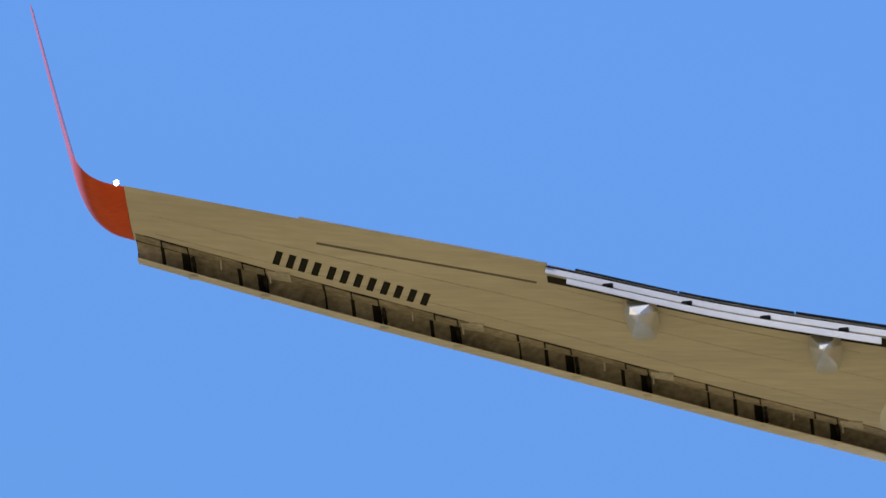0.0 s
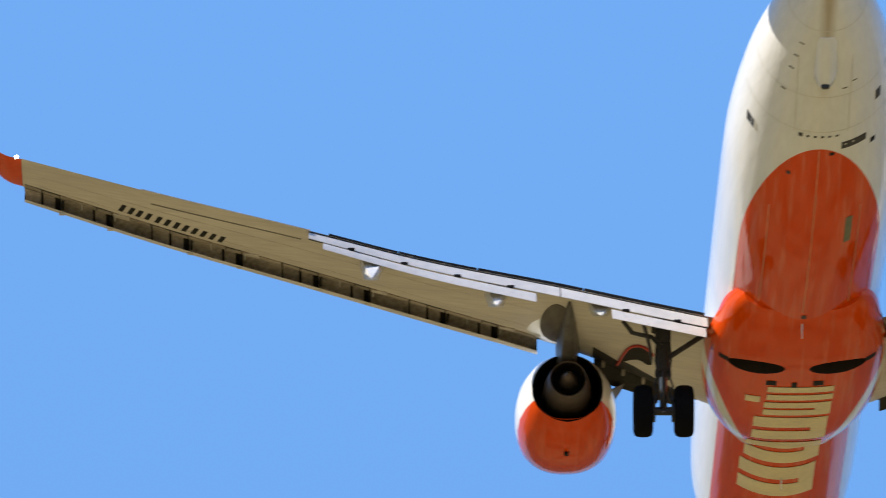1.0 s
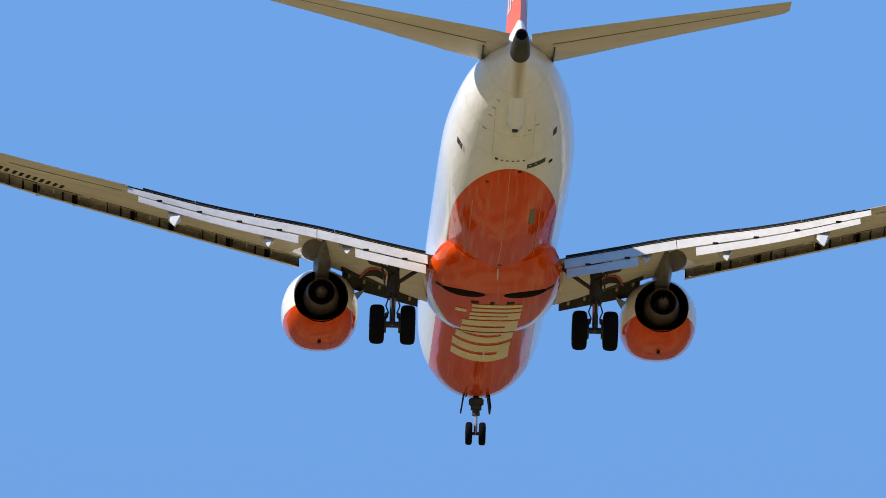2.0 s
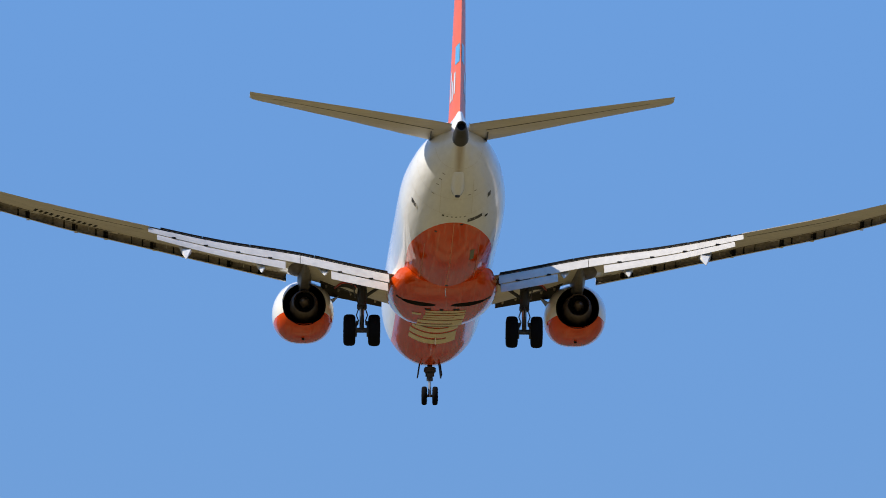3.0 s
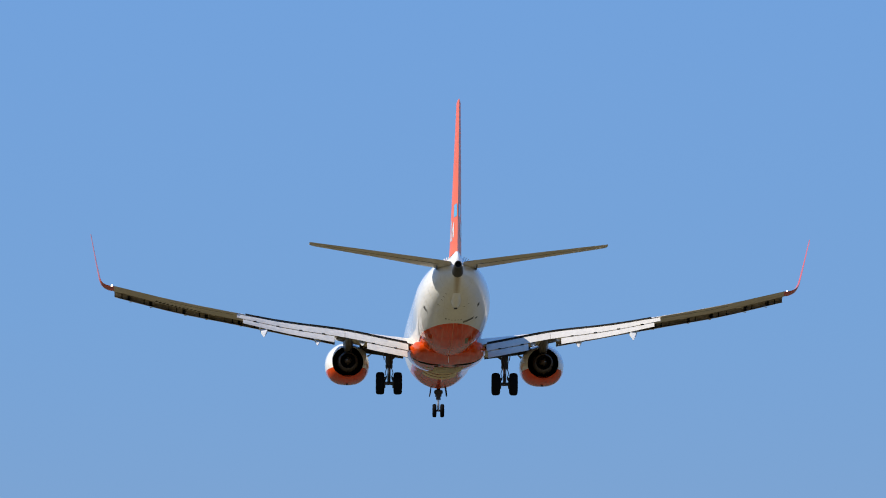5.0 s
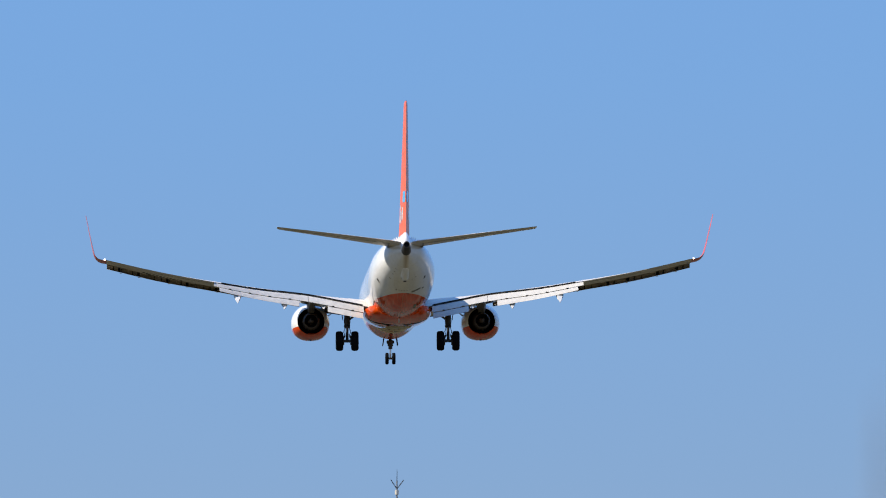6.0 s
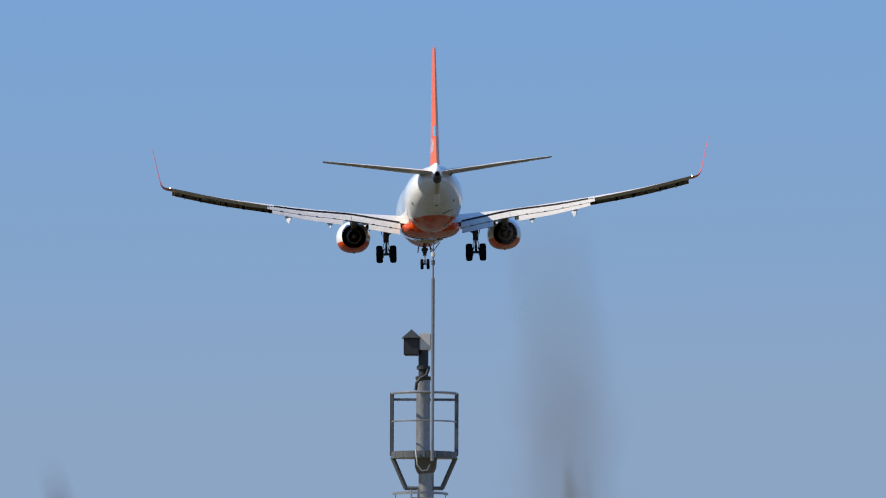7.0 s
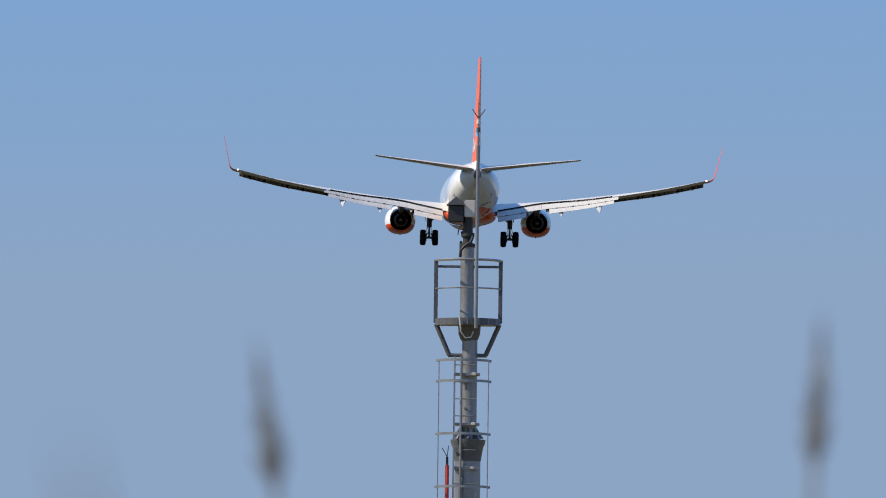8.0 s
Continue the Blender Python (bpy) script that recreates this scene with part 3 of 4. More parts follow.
        for k in (0.32, 0.70):
            x = x0 + span * k
            ly, lz = wing_row(x)[:2]
            bm = bmesh.new()
            box(bm, (s * x, ly + 0.02, lz - 0.15), (0.05, 0.44, 0.10), bevel=0.01)
            part("slat_track", bm, M_DARK, wing)
            bm = bmesh.new()
            box(bm, (s * (x + 0.02), ly + 0.04, lz - 0.335), (0.13, 0.09, 0.03), bevel=0.006)
            part("slat_bracket", bm, M_WING, wing)
        x = x0 + span * 0.24
        bm = bmesh.new()
        y1 = wing_row(x)[0] - depth(x)
        strip(bm, x - 0.17, x + 0.17, lambda u: [(y1 - 0.02, wing_under(u, y1 - 0.02) - 0.03), (y1 + 0.26, wing_under(u, y1 + 0.26) - 0.03), (y1 + 0.26, wing_under(u, y1 + 0.26) + 0.01), (y1 - 0.02, wing_under(u, y1 - 0.02) + 0.01)], s, 3)
        part("nose_cover_plate", bm, M_PANEL, wing, "pale cover plate behind the slat")
        for k in (0.29, 0.55):
            x = x0 + span * k
            ly, lz = wing_row(x)[:2]
            bm = bmesh.new()
            tube(bm, (s * x, ly - 0.30, wing_under(x, ly - 0.3)), (s * x, ly - 0.18, wing_under(x, ly - 0.18) - 0.13), 0.010, n=6)
            part("slat_drain_tube", bm, M_FLAP, wing)
    # inboard krueger flap and its bay, a shade-dark plate narrowing towards the root
    bm = bmesh.new()
    strip(bm, 2.05, 4.3, lambda x: (lambda r: blade(r[0] - 0.06, r[1] - 0.06, 0.44 + 0.08 * (x - 2.0), 140, -0.06))(wing_row(x)), s, 8)
    part("krueger_flap", bm, M_KRUEGER, wing, "lowered inboard leading edge flap")

    def skin_patch(name, mat, outline, lift, label=""):
        """A thin plate on the wing's lower skin: rows of x, front y, rear y."""
        rings = []
        for x, a, b in outline:
            yy = [a + (b - a) * k / 5 for k in range(6)]
            low = [(s * x, y, wing_under(x, y) - lift) for y in yy]
            rings.append(low + [(s * x, y, wing_under(x, y) + 0.02) for y in reversed(yy)])
        return part(name, loft(rings), mat, wing, label)

    def oval(cx, cy, rx, ry, n=16):
        rows = []
        for k in range(n + 1):
            u = -math.cos(math.pi * k / n) * 0.999
            h = ry * math.sqrt(1 - u * u)
            rows.append((cx + u * rx, cy + h, cy - h))
        return rows

    skin_patch("krueger_bay", M_KRUEGER, [(x, wing_row(x)[0] - 0.02, wing_row(x)[0] - d) for x, d in ((2.0, 0.40), (2.4, 0.55), (2.8, 0.85), (3.1, 1.02), (3.4, 1.18), (3.6, 1.22), (3.8, 1.05), (4.1, 1.2), (4.35, 1.3))], 0.012, "bay behind the leading edge flap, painted dark for its shade")
    for k in range(5):
        x = 2.3 + 0.45 * k
        bm = bmesh.new()
        y = wing_row(x)[0]
        box(bm, (s * x, y - 0.30, wing_under(x, y - 0.3) - 0.05), (0.07, 0.44, 0.09), bevel=0.015)
        part("bay_rib", bm, M_NOSE, wing)
    skin_patch("white_oval", M_WHITE, oval(5.40, 1.75, 0.40, 0.85), 0.010, "white oval panel beside the engine pylon")
    skin_patch("brown_oval", M_BROWN, oval(5.16, 1.22, 0.36, 1.12), 0.016, "dark brown oval panel behind the engine")
    # an arched opening with a red lip, its shaded inside a flat dark plate
    skin_patch("gear_opening", M_DARK, [(x, f, r) for x, f, r in ((3.06, 2.75, 2.02), (3.16, 2.80, 1.80), (3.28, 2.62, 1.66), (3.38, 2.55, 1.63), (3.5, 2.64, 1.72), (3.6, 2.80, 1.92), (3.68, 2.95, 2.3), (3.74, 3.1, 2.8))], 0.014, "dark arched opening")
    bm = bmesh.new()
    pipe(bm, [(s * x, y, wing_under(x, y) - 0.03) for x, y in ((3.80, 3.25), (3.74, 2.75), (3.68, 2.3), (3.60, 1.92), (3.5, 1.70), (3.36, 1.61), (3.24, 1.66), (3.14, 1.80), (3.04, 2.05))], 0.03, 8)
    part("red_bay_lip", bm, M_RED, wing, "red-painted lip of the opening")
    # another dark plate paints the shade inside the open bay
    skin_patch("gear_bay", M_DARK, [(1.95, 0.25, -0.45), (2.4, 0.22, -0.45), (2.75, 0.3, -0.45), (3.0, 0.9, -0.4), (3.12, 0.8, -0.3)], 0.012, "open dark landing gear bay")
    # riveted plate joints along the skin
    for x0, x1, f in ((5.7, 16.3, 0.30), (5.7, 16.3, 0.60), (6.0, 10.4, 0.78)):
        bm = bmesh.new()
        def joint(x):
            r = wing_row(x)
            y = r[0] + (r[2] - r[0]) * f
            return [(y, wing_under(x, y) - 0.004), (y - 0.018, wing_under(x, y - 0.018) - 0.004), (y - 0.018, wing_under(x, y) + 0.01), (y, wing_under(x, y) + 0.01)]
        strip(bm, x0, x1, joint, s, 24)
        part("plate_joint", bm, M_PANEL, wing)
    return wing


wings = [build_wing(s) for s in (-1, 1)]


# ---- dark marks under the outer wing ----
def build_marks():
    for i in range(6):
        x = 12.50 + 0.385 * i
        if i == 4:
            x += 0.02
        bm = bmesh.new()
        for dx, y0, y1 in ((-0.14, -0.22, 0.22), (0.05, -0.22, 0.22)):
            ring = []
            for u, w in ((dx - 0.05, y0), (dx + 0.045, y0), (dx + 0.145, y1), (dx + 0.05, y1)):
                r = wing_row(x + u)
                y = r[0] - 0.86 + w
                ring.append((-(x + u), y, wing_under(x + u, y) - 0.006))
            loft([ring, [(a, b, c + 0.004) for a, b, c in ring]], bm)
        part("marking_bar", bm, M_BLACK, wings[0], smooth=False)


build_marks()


# ---- tail ----
def build_tail():
    for s in (-1, 1):
        rings = [foil_ring(x, le, te, th) for x, le, te, th in ((0.3, (-14.1, 1.33), (-18.2, 1.40), 0.42), (0.9, (-14.75, 1.42), (-18.35, 1.48), 0.38), (4.0, (-16.85, 1.76), (-19.1, 1.82), 0.26), (7.1, (-18.72, 2.09), (-19.85, 2.14), 0.12), (7.2, (-18.9, 2.11), (-19.9, 2.15), 0.05))]
        tail = part("tailplane", loft(mirror(rings, s)), M_WING, plane, "grey tailplane", angle=40)
        bm = bmesh.new()
        for x0, x1 in ((0.9, 6.4),):
            st = []
            for x in (x0, x1):
                k = (x - 0.9) / 6.2
                ly, ty, lz, tz, th = -14.6 - 4.0 * k, -18.35 - 1.5 * k, 1.41 + 0.68 * k, 1.47 + 0.67 * k, 0.38 - 0.26 * k
                row = []
                for u in (0.68, 0.695):
                    row += [(s * x, ly + (ty - ly) * u, lz + (tz - lz) * u - 0.25 * th - 0.006), (s * x, ly + (ty - ly) * u, lz + (tz - lz) * u)]
                st.append([row[0], row[2], row[3], row[1]])
            loft(st, bm)
        part("elevator_gap", bm, M_SEAM, tail)
        skin = []
        for k in range(25):
            x = 1.0 + 6.0 * k / 24
            ly, ty, lz, tz, th = lerp(((0.9, -14.75, -18.35, 1.42, 1.48, 0.38), (4.0, -16.85, -19.1, 1.76, 1.82, 0.26), (7.1, -18.72, -19.85, 2.09, 2.14, 0.12)), x)
            worn = 0.045 + 0.02 * noise.noise((x * 2.3, s, 0.0))
            ring = [(u, w) for u, w in ((worn, -0.21), (0.015, -0.13), (0.0, 0.0), (0.015, 0.16), (0.05, 0.30))]
            out = [(s * x, ly + 0.012 + (ty - ly) * u, lz + (tz - lz) * u + w * th - (0.006 if w < 0 else -0.006)) for u, w in ring]
            skin.append(out + [(a, b - 0.03, c + (0.004 if c < lz else -0.004)) for a, b, c in reversed(out)])
        part("leading_edge", loft(skin), M_EDGE, tail, "worn bare metal leading edge")
        # a dark strip drawn in for the gap at the root
        bm = bmesh.new()
        loft([[(s * 0.955, y, z - 0.20 + 0.02), (s * 0.985, y, z - 0.20 + 0.02), (s * 0.985, y, z + 0.1), (s * 0.955, y, z + 0.1)] for y, z in ((-14.9, 1.45), (-15.4, 1.40), (-16.2, 1.40), (-16.9, 1.46))], bm)
        part("root_gap", bm, M_STRUT, tail, "dark strip along the gap at the root")
    rows = ((1.97, -11.3, -17.36, 0.59), (2.4, -11.9, -17.45, 0.56), (5.5, -14.5, -18.25, 0.40), (9.1, -17.25, -19.15, 0.20), (9.22, -17.6, -19.18, 0.10))
    rings = [[Vector((w * th, ly + (ty - ly) * u, z)) for u, w in FIN_FOIL] for z, ly, ty, th in rows]
    fin = part("fin", loft(rings), M_FIN, plane, "tall orange tail fin", angle=40)
    base = []
    for y, half, foot, top in ((-11.5, 0.6, 1.80, 2.12), (-13.0, 0.66, 1.72, 2.10), (-15.2, 0.58, 1.62, 2.06), (-16.3, 0.46, 1.52, 2.03), (-16.8, 0.40, 1.48, 2.0), (-17.3, 0.30, 1.40, 1.97), (-17.48, 0.14, 1.36, 1.9)):
        base.append([(x * half, y, z) for x, z in ((-1, 1.25), (-1, foot), (-0.62, foot + 0.32 * (top - foot)), (-0.33, top - 0.1), (-0.2, top), (0.2, top), (0.33, top - 0.1), (0.62, foot + 0.32 * (top - foot)), (1, foot), (1, 1.25))])
    part("fin_base", loft(base), M_WHITE, plane, "white fairing under the fin", angle=75)
    bm = bmesh.new()
    loft([[(0.10, -9.0, 1.9), (-0.10, -9.0, 1.9), (0, -9.0, 1.95)], [(0.2, -12.2, 1.8), (-0.2, -12.2, 1.8), (0, -12.6, 3.1)]], bm)
    part("dorsal_fin", bm, M_FIN, plane)
    # plain tail marks on both faces of the rudder
    for s in (-1, 1):
        for z0, z1, u0, u1, mat, nm in ((3.68, 4.28, 0.74, 0.95, M_BLUE, "blue_mark"), (2.62, 3.60, 0.48, 0.56, M_WHITE, "white_mark"), (2.62, 3.25, 0.60, 0.67, M_WHITE, "white_mark"), (2.75, 3.45, 0.71, 0.78, M_WHITE, "white_mark")):
            grids = []
            for out in (0.010, 0.004):
                rows_out = []
                for z in np.linspace(z0, z1, 4):
                    ly, ty, th = lerp([(a, b, c, d) for a, b, c, d in rows], z)
                    line = []
                    for u in np.linspace(u0, u1, 7):
                        w = lerp([(0.36, 0.5), (0.52, 0.47), (0.68, 0.36), (0.82, 0.225), (0.93, 0.09), (1.0, 0.0)], u)[0]
                        line.append((s * (w * th + out), ly + (ty - ly) * u, z))
                    rows_out.append(line)
                grids.append(rows_out)
            bm = loft(grids[0], closed=False, caps=False)
            loft(grids[1], bm, closed=False, caps=False)
            part(nm, bm, mat, fin, smooth=False)
    # exhaust of the auxiliary unit in the tail cone
    bm = bmesh.new()
    lathe(bm, [(-17.90, 0.272), (-18.3, 0.25), (-18.6, 0.21), (-18.9, 0.165), (-18.9, 0.14), (-18.5, 0.13)], (0, 0, 0.0), 24, squash=lambda t, u, w: (u * 1.02, w * 1.05 + 0.935 + (-17.95 - t) * 0.30))
    cone = part("tail_cone", bm, M_CONE, plane, "grey metal tail cone with a dark exhaust")
    bm = bmesh.new()
    tube(bm, (0, -18.82, 1.19), (0, -18.7, 1.15), 0.15, n=20)
    part("exhaust_hole", bm, M_DUCT, cone)
    for s in (-1, 1):
        for k in range(5):
            bm = bmesh.new()
            x = 0.36 + 0.10 * k
            top, bot, half = smooth_row(BODY, -15.6)
            z = (top + bot) / 2 + (top - bot) / 2 * math.sqrt(1 - (x / half) ** 2) - 0.03
            box(bm, (s * x, -15.6, z + 0.09), (0.04, 0.22, 0.17), pose(0, 0, 0, 0, s * (18 + 9 * k)))
            part("vortex_vane", bm, M_WHITE, plane)


build_tail()


# ---- engines ----
def build_engine(s):
    c = (s * 4.9, 0, -1.94)

    def flat(t, u, w):
        # flattened, fuller underside
        r = math.hypot(u, w) or 1.0
        c, q = u / r, w / r
        if q < 0:
            return r * 1.03 * math.copysign(abs(c) ** 0.82, c), -r * 0.92 * abs(q) ** 0.92
        return u * 1.03, w

    bm = bmesh.new()
    lathe(bm, [(2.62, 0.755), (2.7, 0.79), (3.2, 0.925), (3.9, 1.04), (4.7, 1.085), (5.5, 1.08), (6.2, 1.02), (6.6, 0.93), (6.72, 0.85), (6.62, 0.79), (6.2, 0.76)], c, 48, squash=flat)
    engine = part("engine_cowl", bm, M_COWL, plane, "white engine cowl with an orange lower half", angle=60)
    bm = bmesh.new()
    lathe(bm, [(2.62, 0.755), (2.64, 0.725), (3.2, 0.79), (4.4, 0.82), (4.4, 0.05)], c, 40)
    part("fan_duct", bm, M_DUCT, engine, "black inside of the fan nozzle")
    bm = bmesh.new()
    lathe(bm, [(6.2, 0.78), (5.7, 0.77), (5.6, 0.76), (5.6, 0.02)], c, 32)
    part("fan_face", bm, M_DUCT, engine)
    bm = bmesh.new()
    lathe(bm, [(4.3, 0.56), (3.4, 0.55), (2.7, 0.52), (2.2, 0.455), (1.85, 0.40), (1.87, 0.37), (2.4, 0.36)], c, 36)
    core = part("core_nozzle", bm, M_STEEL, engine, "heat-stained brown core nozzle")
    bm = bmesh.new()
    lathe(bm, [(2.3, 0.40), (2.3, 0.02)], c, 24)
    part("turbine_face", bm, M_DUCT, core)
    bm = bmesh.new()
    lathe(bm, [(2.35, 0.22), (2.0, 0.19), (1.6, 0.10), (1.45, 0.02)], c, 20)
    part("exhaust_plug", bm, M_STEEL, core)
    # pylon
    rings = []
    for y, hw, z0, z1 in ((6.0, 0.10, -1.2, -0.95), (5.0, 0.20, -1.3, -0.75), (3.6, 0.24, -1.6, -0.62), (2.6, 0.25, -1.62, -0.62), (1.9, 0.24, -1.45, -0.68), (0.9, 0.16, -1.12, -0.74), (-0.1, 0.03, -0.88, -0.76)):
        rings.append([(c[0] + u * hw, y, z) for u, z in ((-1, z1), (-1, (z0 + z1) / 2), (-0.6, z0 + 0.04), (0, z0), (0.6, z0 + 0.04), (1, (z0 + z1) / 2), (1, z1))])
    part("pylon", loft(rings), M_PYLON, engine, "dark grey engine pylon")
    # strake on the inner side, drain under the cowl
    bm = bmesh.new()
    rings = [[(c[0] - s * 1.0, 4.2, c[2] + 0.4), (c[0] - s * 1.0, 5.6, c[2] + 0.4), (c[0] - s * 1.0, 5.6, c[2] + 0.43), (c[0] - s * 1.0, 4.2, c[2] + 0.43)],
             [(c[0] - s * 1.27, 4.2, c[2] + 0.55), (c[0] - s * 1.22, 4.7, c[2] + 0.53), (c[0] - s * 1.22, 4.7, c[2] + 0.55), (c[0] - s * 1.27, 4.2, c[2] + 0.57)]]
    part("strake", loft(rings, bm), M_PYLON, engine)
    bm = bmesh.new()
    box(bm, (c[0], 4.3, c[2] - 1.02), (0.10, 0.16, 0.06), bevel=0.01)
    part("drain", bm, M_BLACK, engine)
    return engine


engines = [build_engine(s) for s in (-1, 1)]


# ---- landing gear ----
def wheel(bm_c, r, w, parent, name="tyre"):
    bm = bmesh.new()
    h = w / 2
    lathe(bm, [(-h * 0.7, r * 0.52), (-h * 0.95, r * 0.62), (-h, r * 0.80), (-h * 0.86, r * 0.93), (-h * 0.5, r * 0.99), (0, r), (h * 0.5, r * 0.99), (h * 0.86, r * 0.93), (h, r * 0.80), (h * 0.95, r * 0.62), (h * 0.7, r * 0.52)], bm_c, 36, axis="x")
    part(name, bm, M_RUBBER, parent, "black rubber tyre")
    bm = bmesh.new()
    lathe(bm, [(-h * 0.7, r * 0.53), (-h * 0.55, r * 0.45), (-h * 0.4, 0.02), (h * 0.4, 0.02), (h * 0.55, r * 0.45), (h * 0.7, r * 0.53)], bm_c, 24, axis="x")
    part("rim", bm, M_STRUT, parent)


def build_main_gear(s):
    x = s * 2.89
    bm = bmesh.new()
    tube(bm, (x, 0.3, -1.04), (x, 0.05, -2.45), 0.15, n=16)
    tube(bm, (x, 0.05, -2.30), (x, 0.0, -2.40), 0.18, n=16)
    gear = part("main_gear", bm, M_STRUT, plane, "lowered main landing gear leg")
    bm = bmesh.new()
    tube(bm, (x, 0.05, -2.35), (x, 0, -3.25), 0.085, n=12)
    part("oleo", bm, M_METAL, gear)
    bm = bmesh.new()
    tube(bm, (x - 0.45, 0, -3.205), (x + 0.45, 0, -3.205), 0.09, n=12)
    part("axle", bm, M_STRUT, gear)
    for dx in (-0.44, 0.44):
        wheel((x + dx, 0, -3.205), 0.565, 0.42, gear)
        bm = bmesh.new()
        tube(bm, (x + dx * 0.40, 0, -3.205), (x + dx * 0.62, 0, -3.205), 0.24, n=20)
        part("brake", bm, M_STRUT, gear)
    bm = bmesh.new()
    tube(bm, (x - s * 0.08, 0.1, -2.0), (s * 1.75, 0.25, -1.25), 0.06, n=10)
    tube(bm, (x, 0.1, -1.6), (x, 1.2, -0.95), 0.05, n=8)
    part("side_brace", bm, M_STRUT, gear)
    bm = bmesh.new()
    tube(bm, (x, -0.14, -2.35), (x, -0.42, -2.75), 0.04, n=8)
    tube(bm, (x, -0.42, -2.75), (x, -0.10, -3.15), 0.04, n=8)
    part("torque_link", bm, M_STRUT, gear)
    for q in (-1, 1):
        bm = bmesh.new()
        pipe(bm, [(x + q * 0.1, -0.12, -1.2), (x + q * 0.17, -0.14, -2.1), (x + q * 0.12, -0.2, -2.45), (x + q * 0.2, -0.2, -2.7), (x + q * 0.12, -0.2, -2.9), (x + q * 0.2, -0.12, -3.1)], 0.022, 6)
        part("hydraulic_hose", bm, M_CABLE, gear)
        bm = bmesh.new()
        box(bm, (x + q * 0.17, -0.05, -2.95), (0.10, 0.22, 0.14), bevel=0.02)
        part("brake_line_block", bm, M_STRUT, gear)
    bm = bmesh.new()
    box(bm, (x, 0.1, -1.50), (0.34, 0.3, 0.42), bevel=0.06)
    part("trunnion", bm, M_STRUT, gear)
    bm = bmesh.new()
    pipe(bm, [(x + s * 0.05, 0.0, -1.75), (x + s * 0.25, 0.05, -1.52), (x + s * 0.48, 0.1, -1.46), (x + s * 0.66, 0.15, -1.40), (x + s * 0.85, 0.2, -1.12)], 0.05, 8)
    part("retract_actuator", bm, M_STRUT, gear)
    # curved door along the leg, outboard
    bm = bmesh.new()
    rings = []
    for z, dx, w in ((-1.0, 0.44, 0.18), (-1.3, 0.36, 0.22), (-1.65, 0.27, 0.22), (-2.0, 0.22, 0.16)):
        rings.append([(x + s * dx, 0.2 - w, z), (x + s * dx, 0.2 + w, z), (x + s * (dx + 0.04), 0.2 + w, z), (x + s * (dx + 0.04), 0.2 - w, z)])
    part("gear_door", loft(rings, bm), M_STRUT, gear)
    return gear


for side in (-1, 1):
    build_main_gear(side)


def build_nose_gear():
    bm = bmesh.new()
    tube(bm, (0, 15.9, -1.8), (0, 15.65, -2.85), 0.095, n=14)
    tube(bm, (0, 15.65, -2.8), (0, 15.65, -2.9), 0.12, n=14)
    gear = part("nose_gear", bm, M_STRUT, plane, "lowered nose landing gear leg")
    bm = bmesh.new()
    tube(bm, (0, 15.65, -2.85), (0, 15.6, -3.5), 0.055, n=10)
    part("oleo", bm, M_METAL, gear)
    bm = bmesh.new()
    tube(bm, (-0.22, 15.6, -3.46), (0.22, 15.6, -3.46), 0.05, n=10)
    part("axle", bm, M_STRUT, gear)
    for dx in (-0.2, 0.2):
        wheel((dx, 15.6, -3.46), 0.345, 0.20, gear)
    bm = bmesh.new()
    box(bm, (0, 15.6, -2.5), (0.44, 0.3, 0.22), bevel=0.04)
    box(bm, (0, 15.62, -2.68), (0.32, 0.24, 0.22), bevel=0.05)
    tube(bm, (0, 15.65, -2.3), (0, 16.6, -1.85), 0.045, n=8)
    part("drag_brace", bm, M_STRUT, gear)
    for s in (-1, 1):
        bm = bmesh.new()
        box(bm, (s * 0.40, 16.1, -2.42), (0.05, 1.1, 0.52), pose(0, 0, 0, 0, s * -8), bevel=0.015)
        part("nose_gear_door", bm, M_DARK, gear, "open nose gear door")
    bm = bmesh.new()
    loft([[(-0.32, y, body_under(0.32, y) - 0.006), (0.32, y, body_under(0.32, y) - 0.006), (0.32, y, body_under(0, y) + 0.2), (-0.32, y, body_under(0, y) + 0.2)] for y in (15.0, 15.6, 16.2, 16.8)], bm)
    part("nose_gear_bay", bm, M_DARK, plane)


build_nose_gear()


# ---- cream marks on the belly, vents, drains and aerials ----
def under(x, y):
    z = body_under(x, y)
    if -3.35 < y < 7.2 and abs(x) < smooth_row(FAIR, y)[0] - 0.05:
        z = min(z, fair_under(x, y))
    return z


def belly_patch(name, x0, x1, y0, y1, mat, parent, lift=0.014, label=""):
    nx, ny = max(2, int((x1 - x0) / 0.15) + 1), max(2, int((y1 - y0) / 0.15) + 1)
    bm = bmesh.new()
    for dz in (lift, lift * 0.3):
        g = [[bm.verts.new((x, y, under(x, y) - dz)) for x in np.linspace(x0, x1, nx)] for y in np.linspace(y0, y1, ny)]
        for a, b in zip(g, g[1:]):
            for i in range(nx - 1):
                bm.faces.new((a[i], a[i + 1], b[i + 1], b[i]))
    return part(name, bm, mat, parent, label)


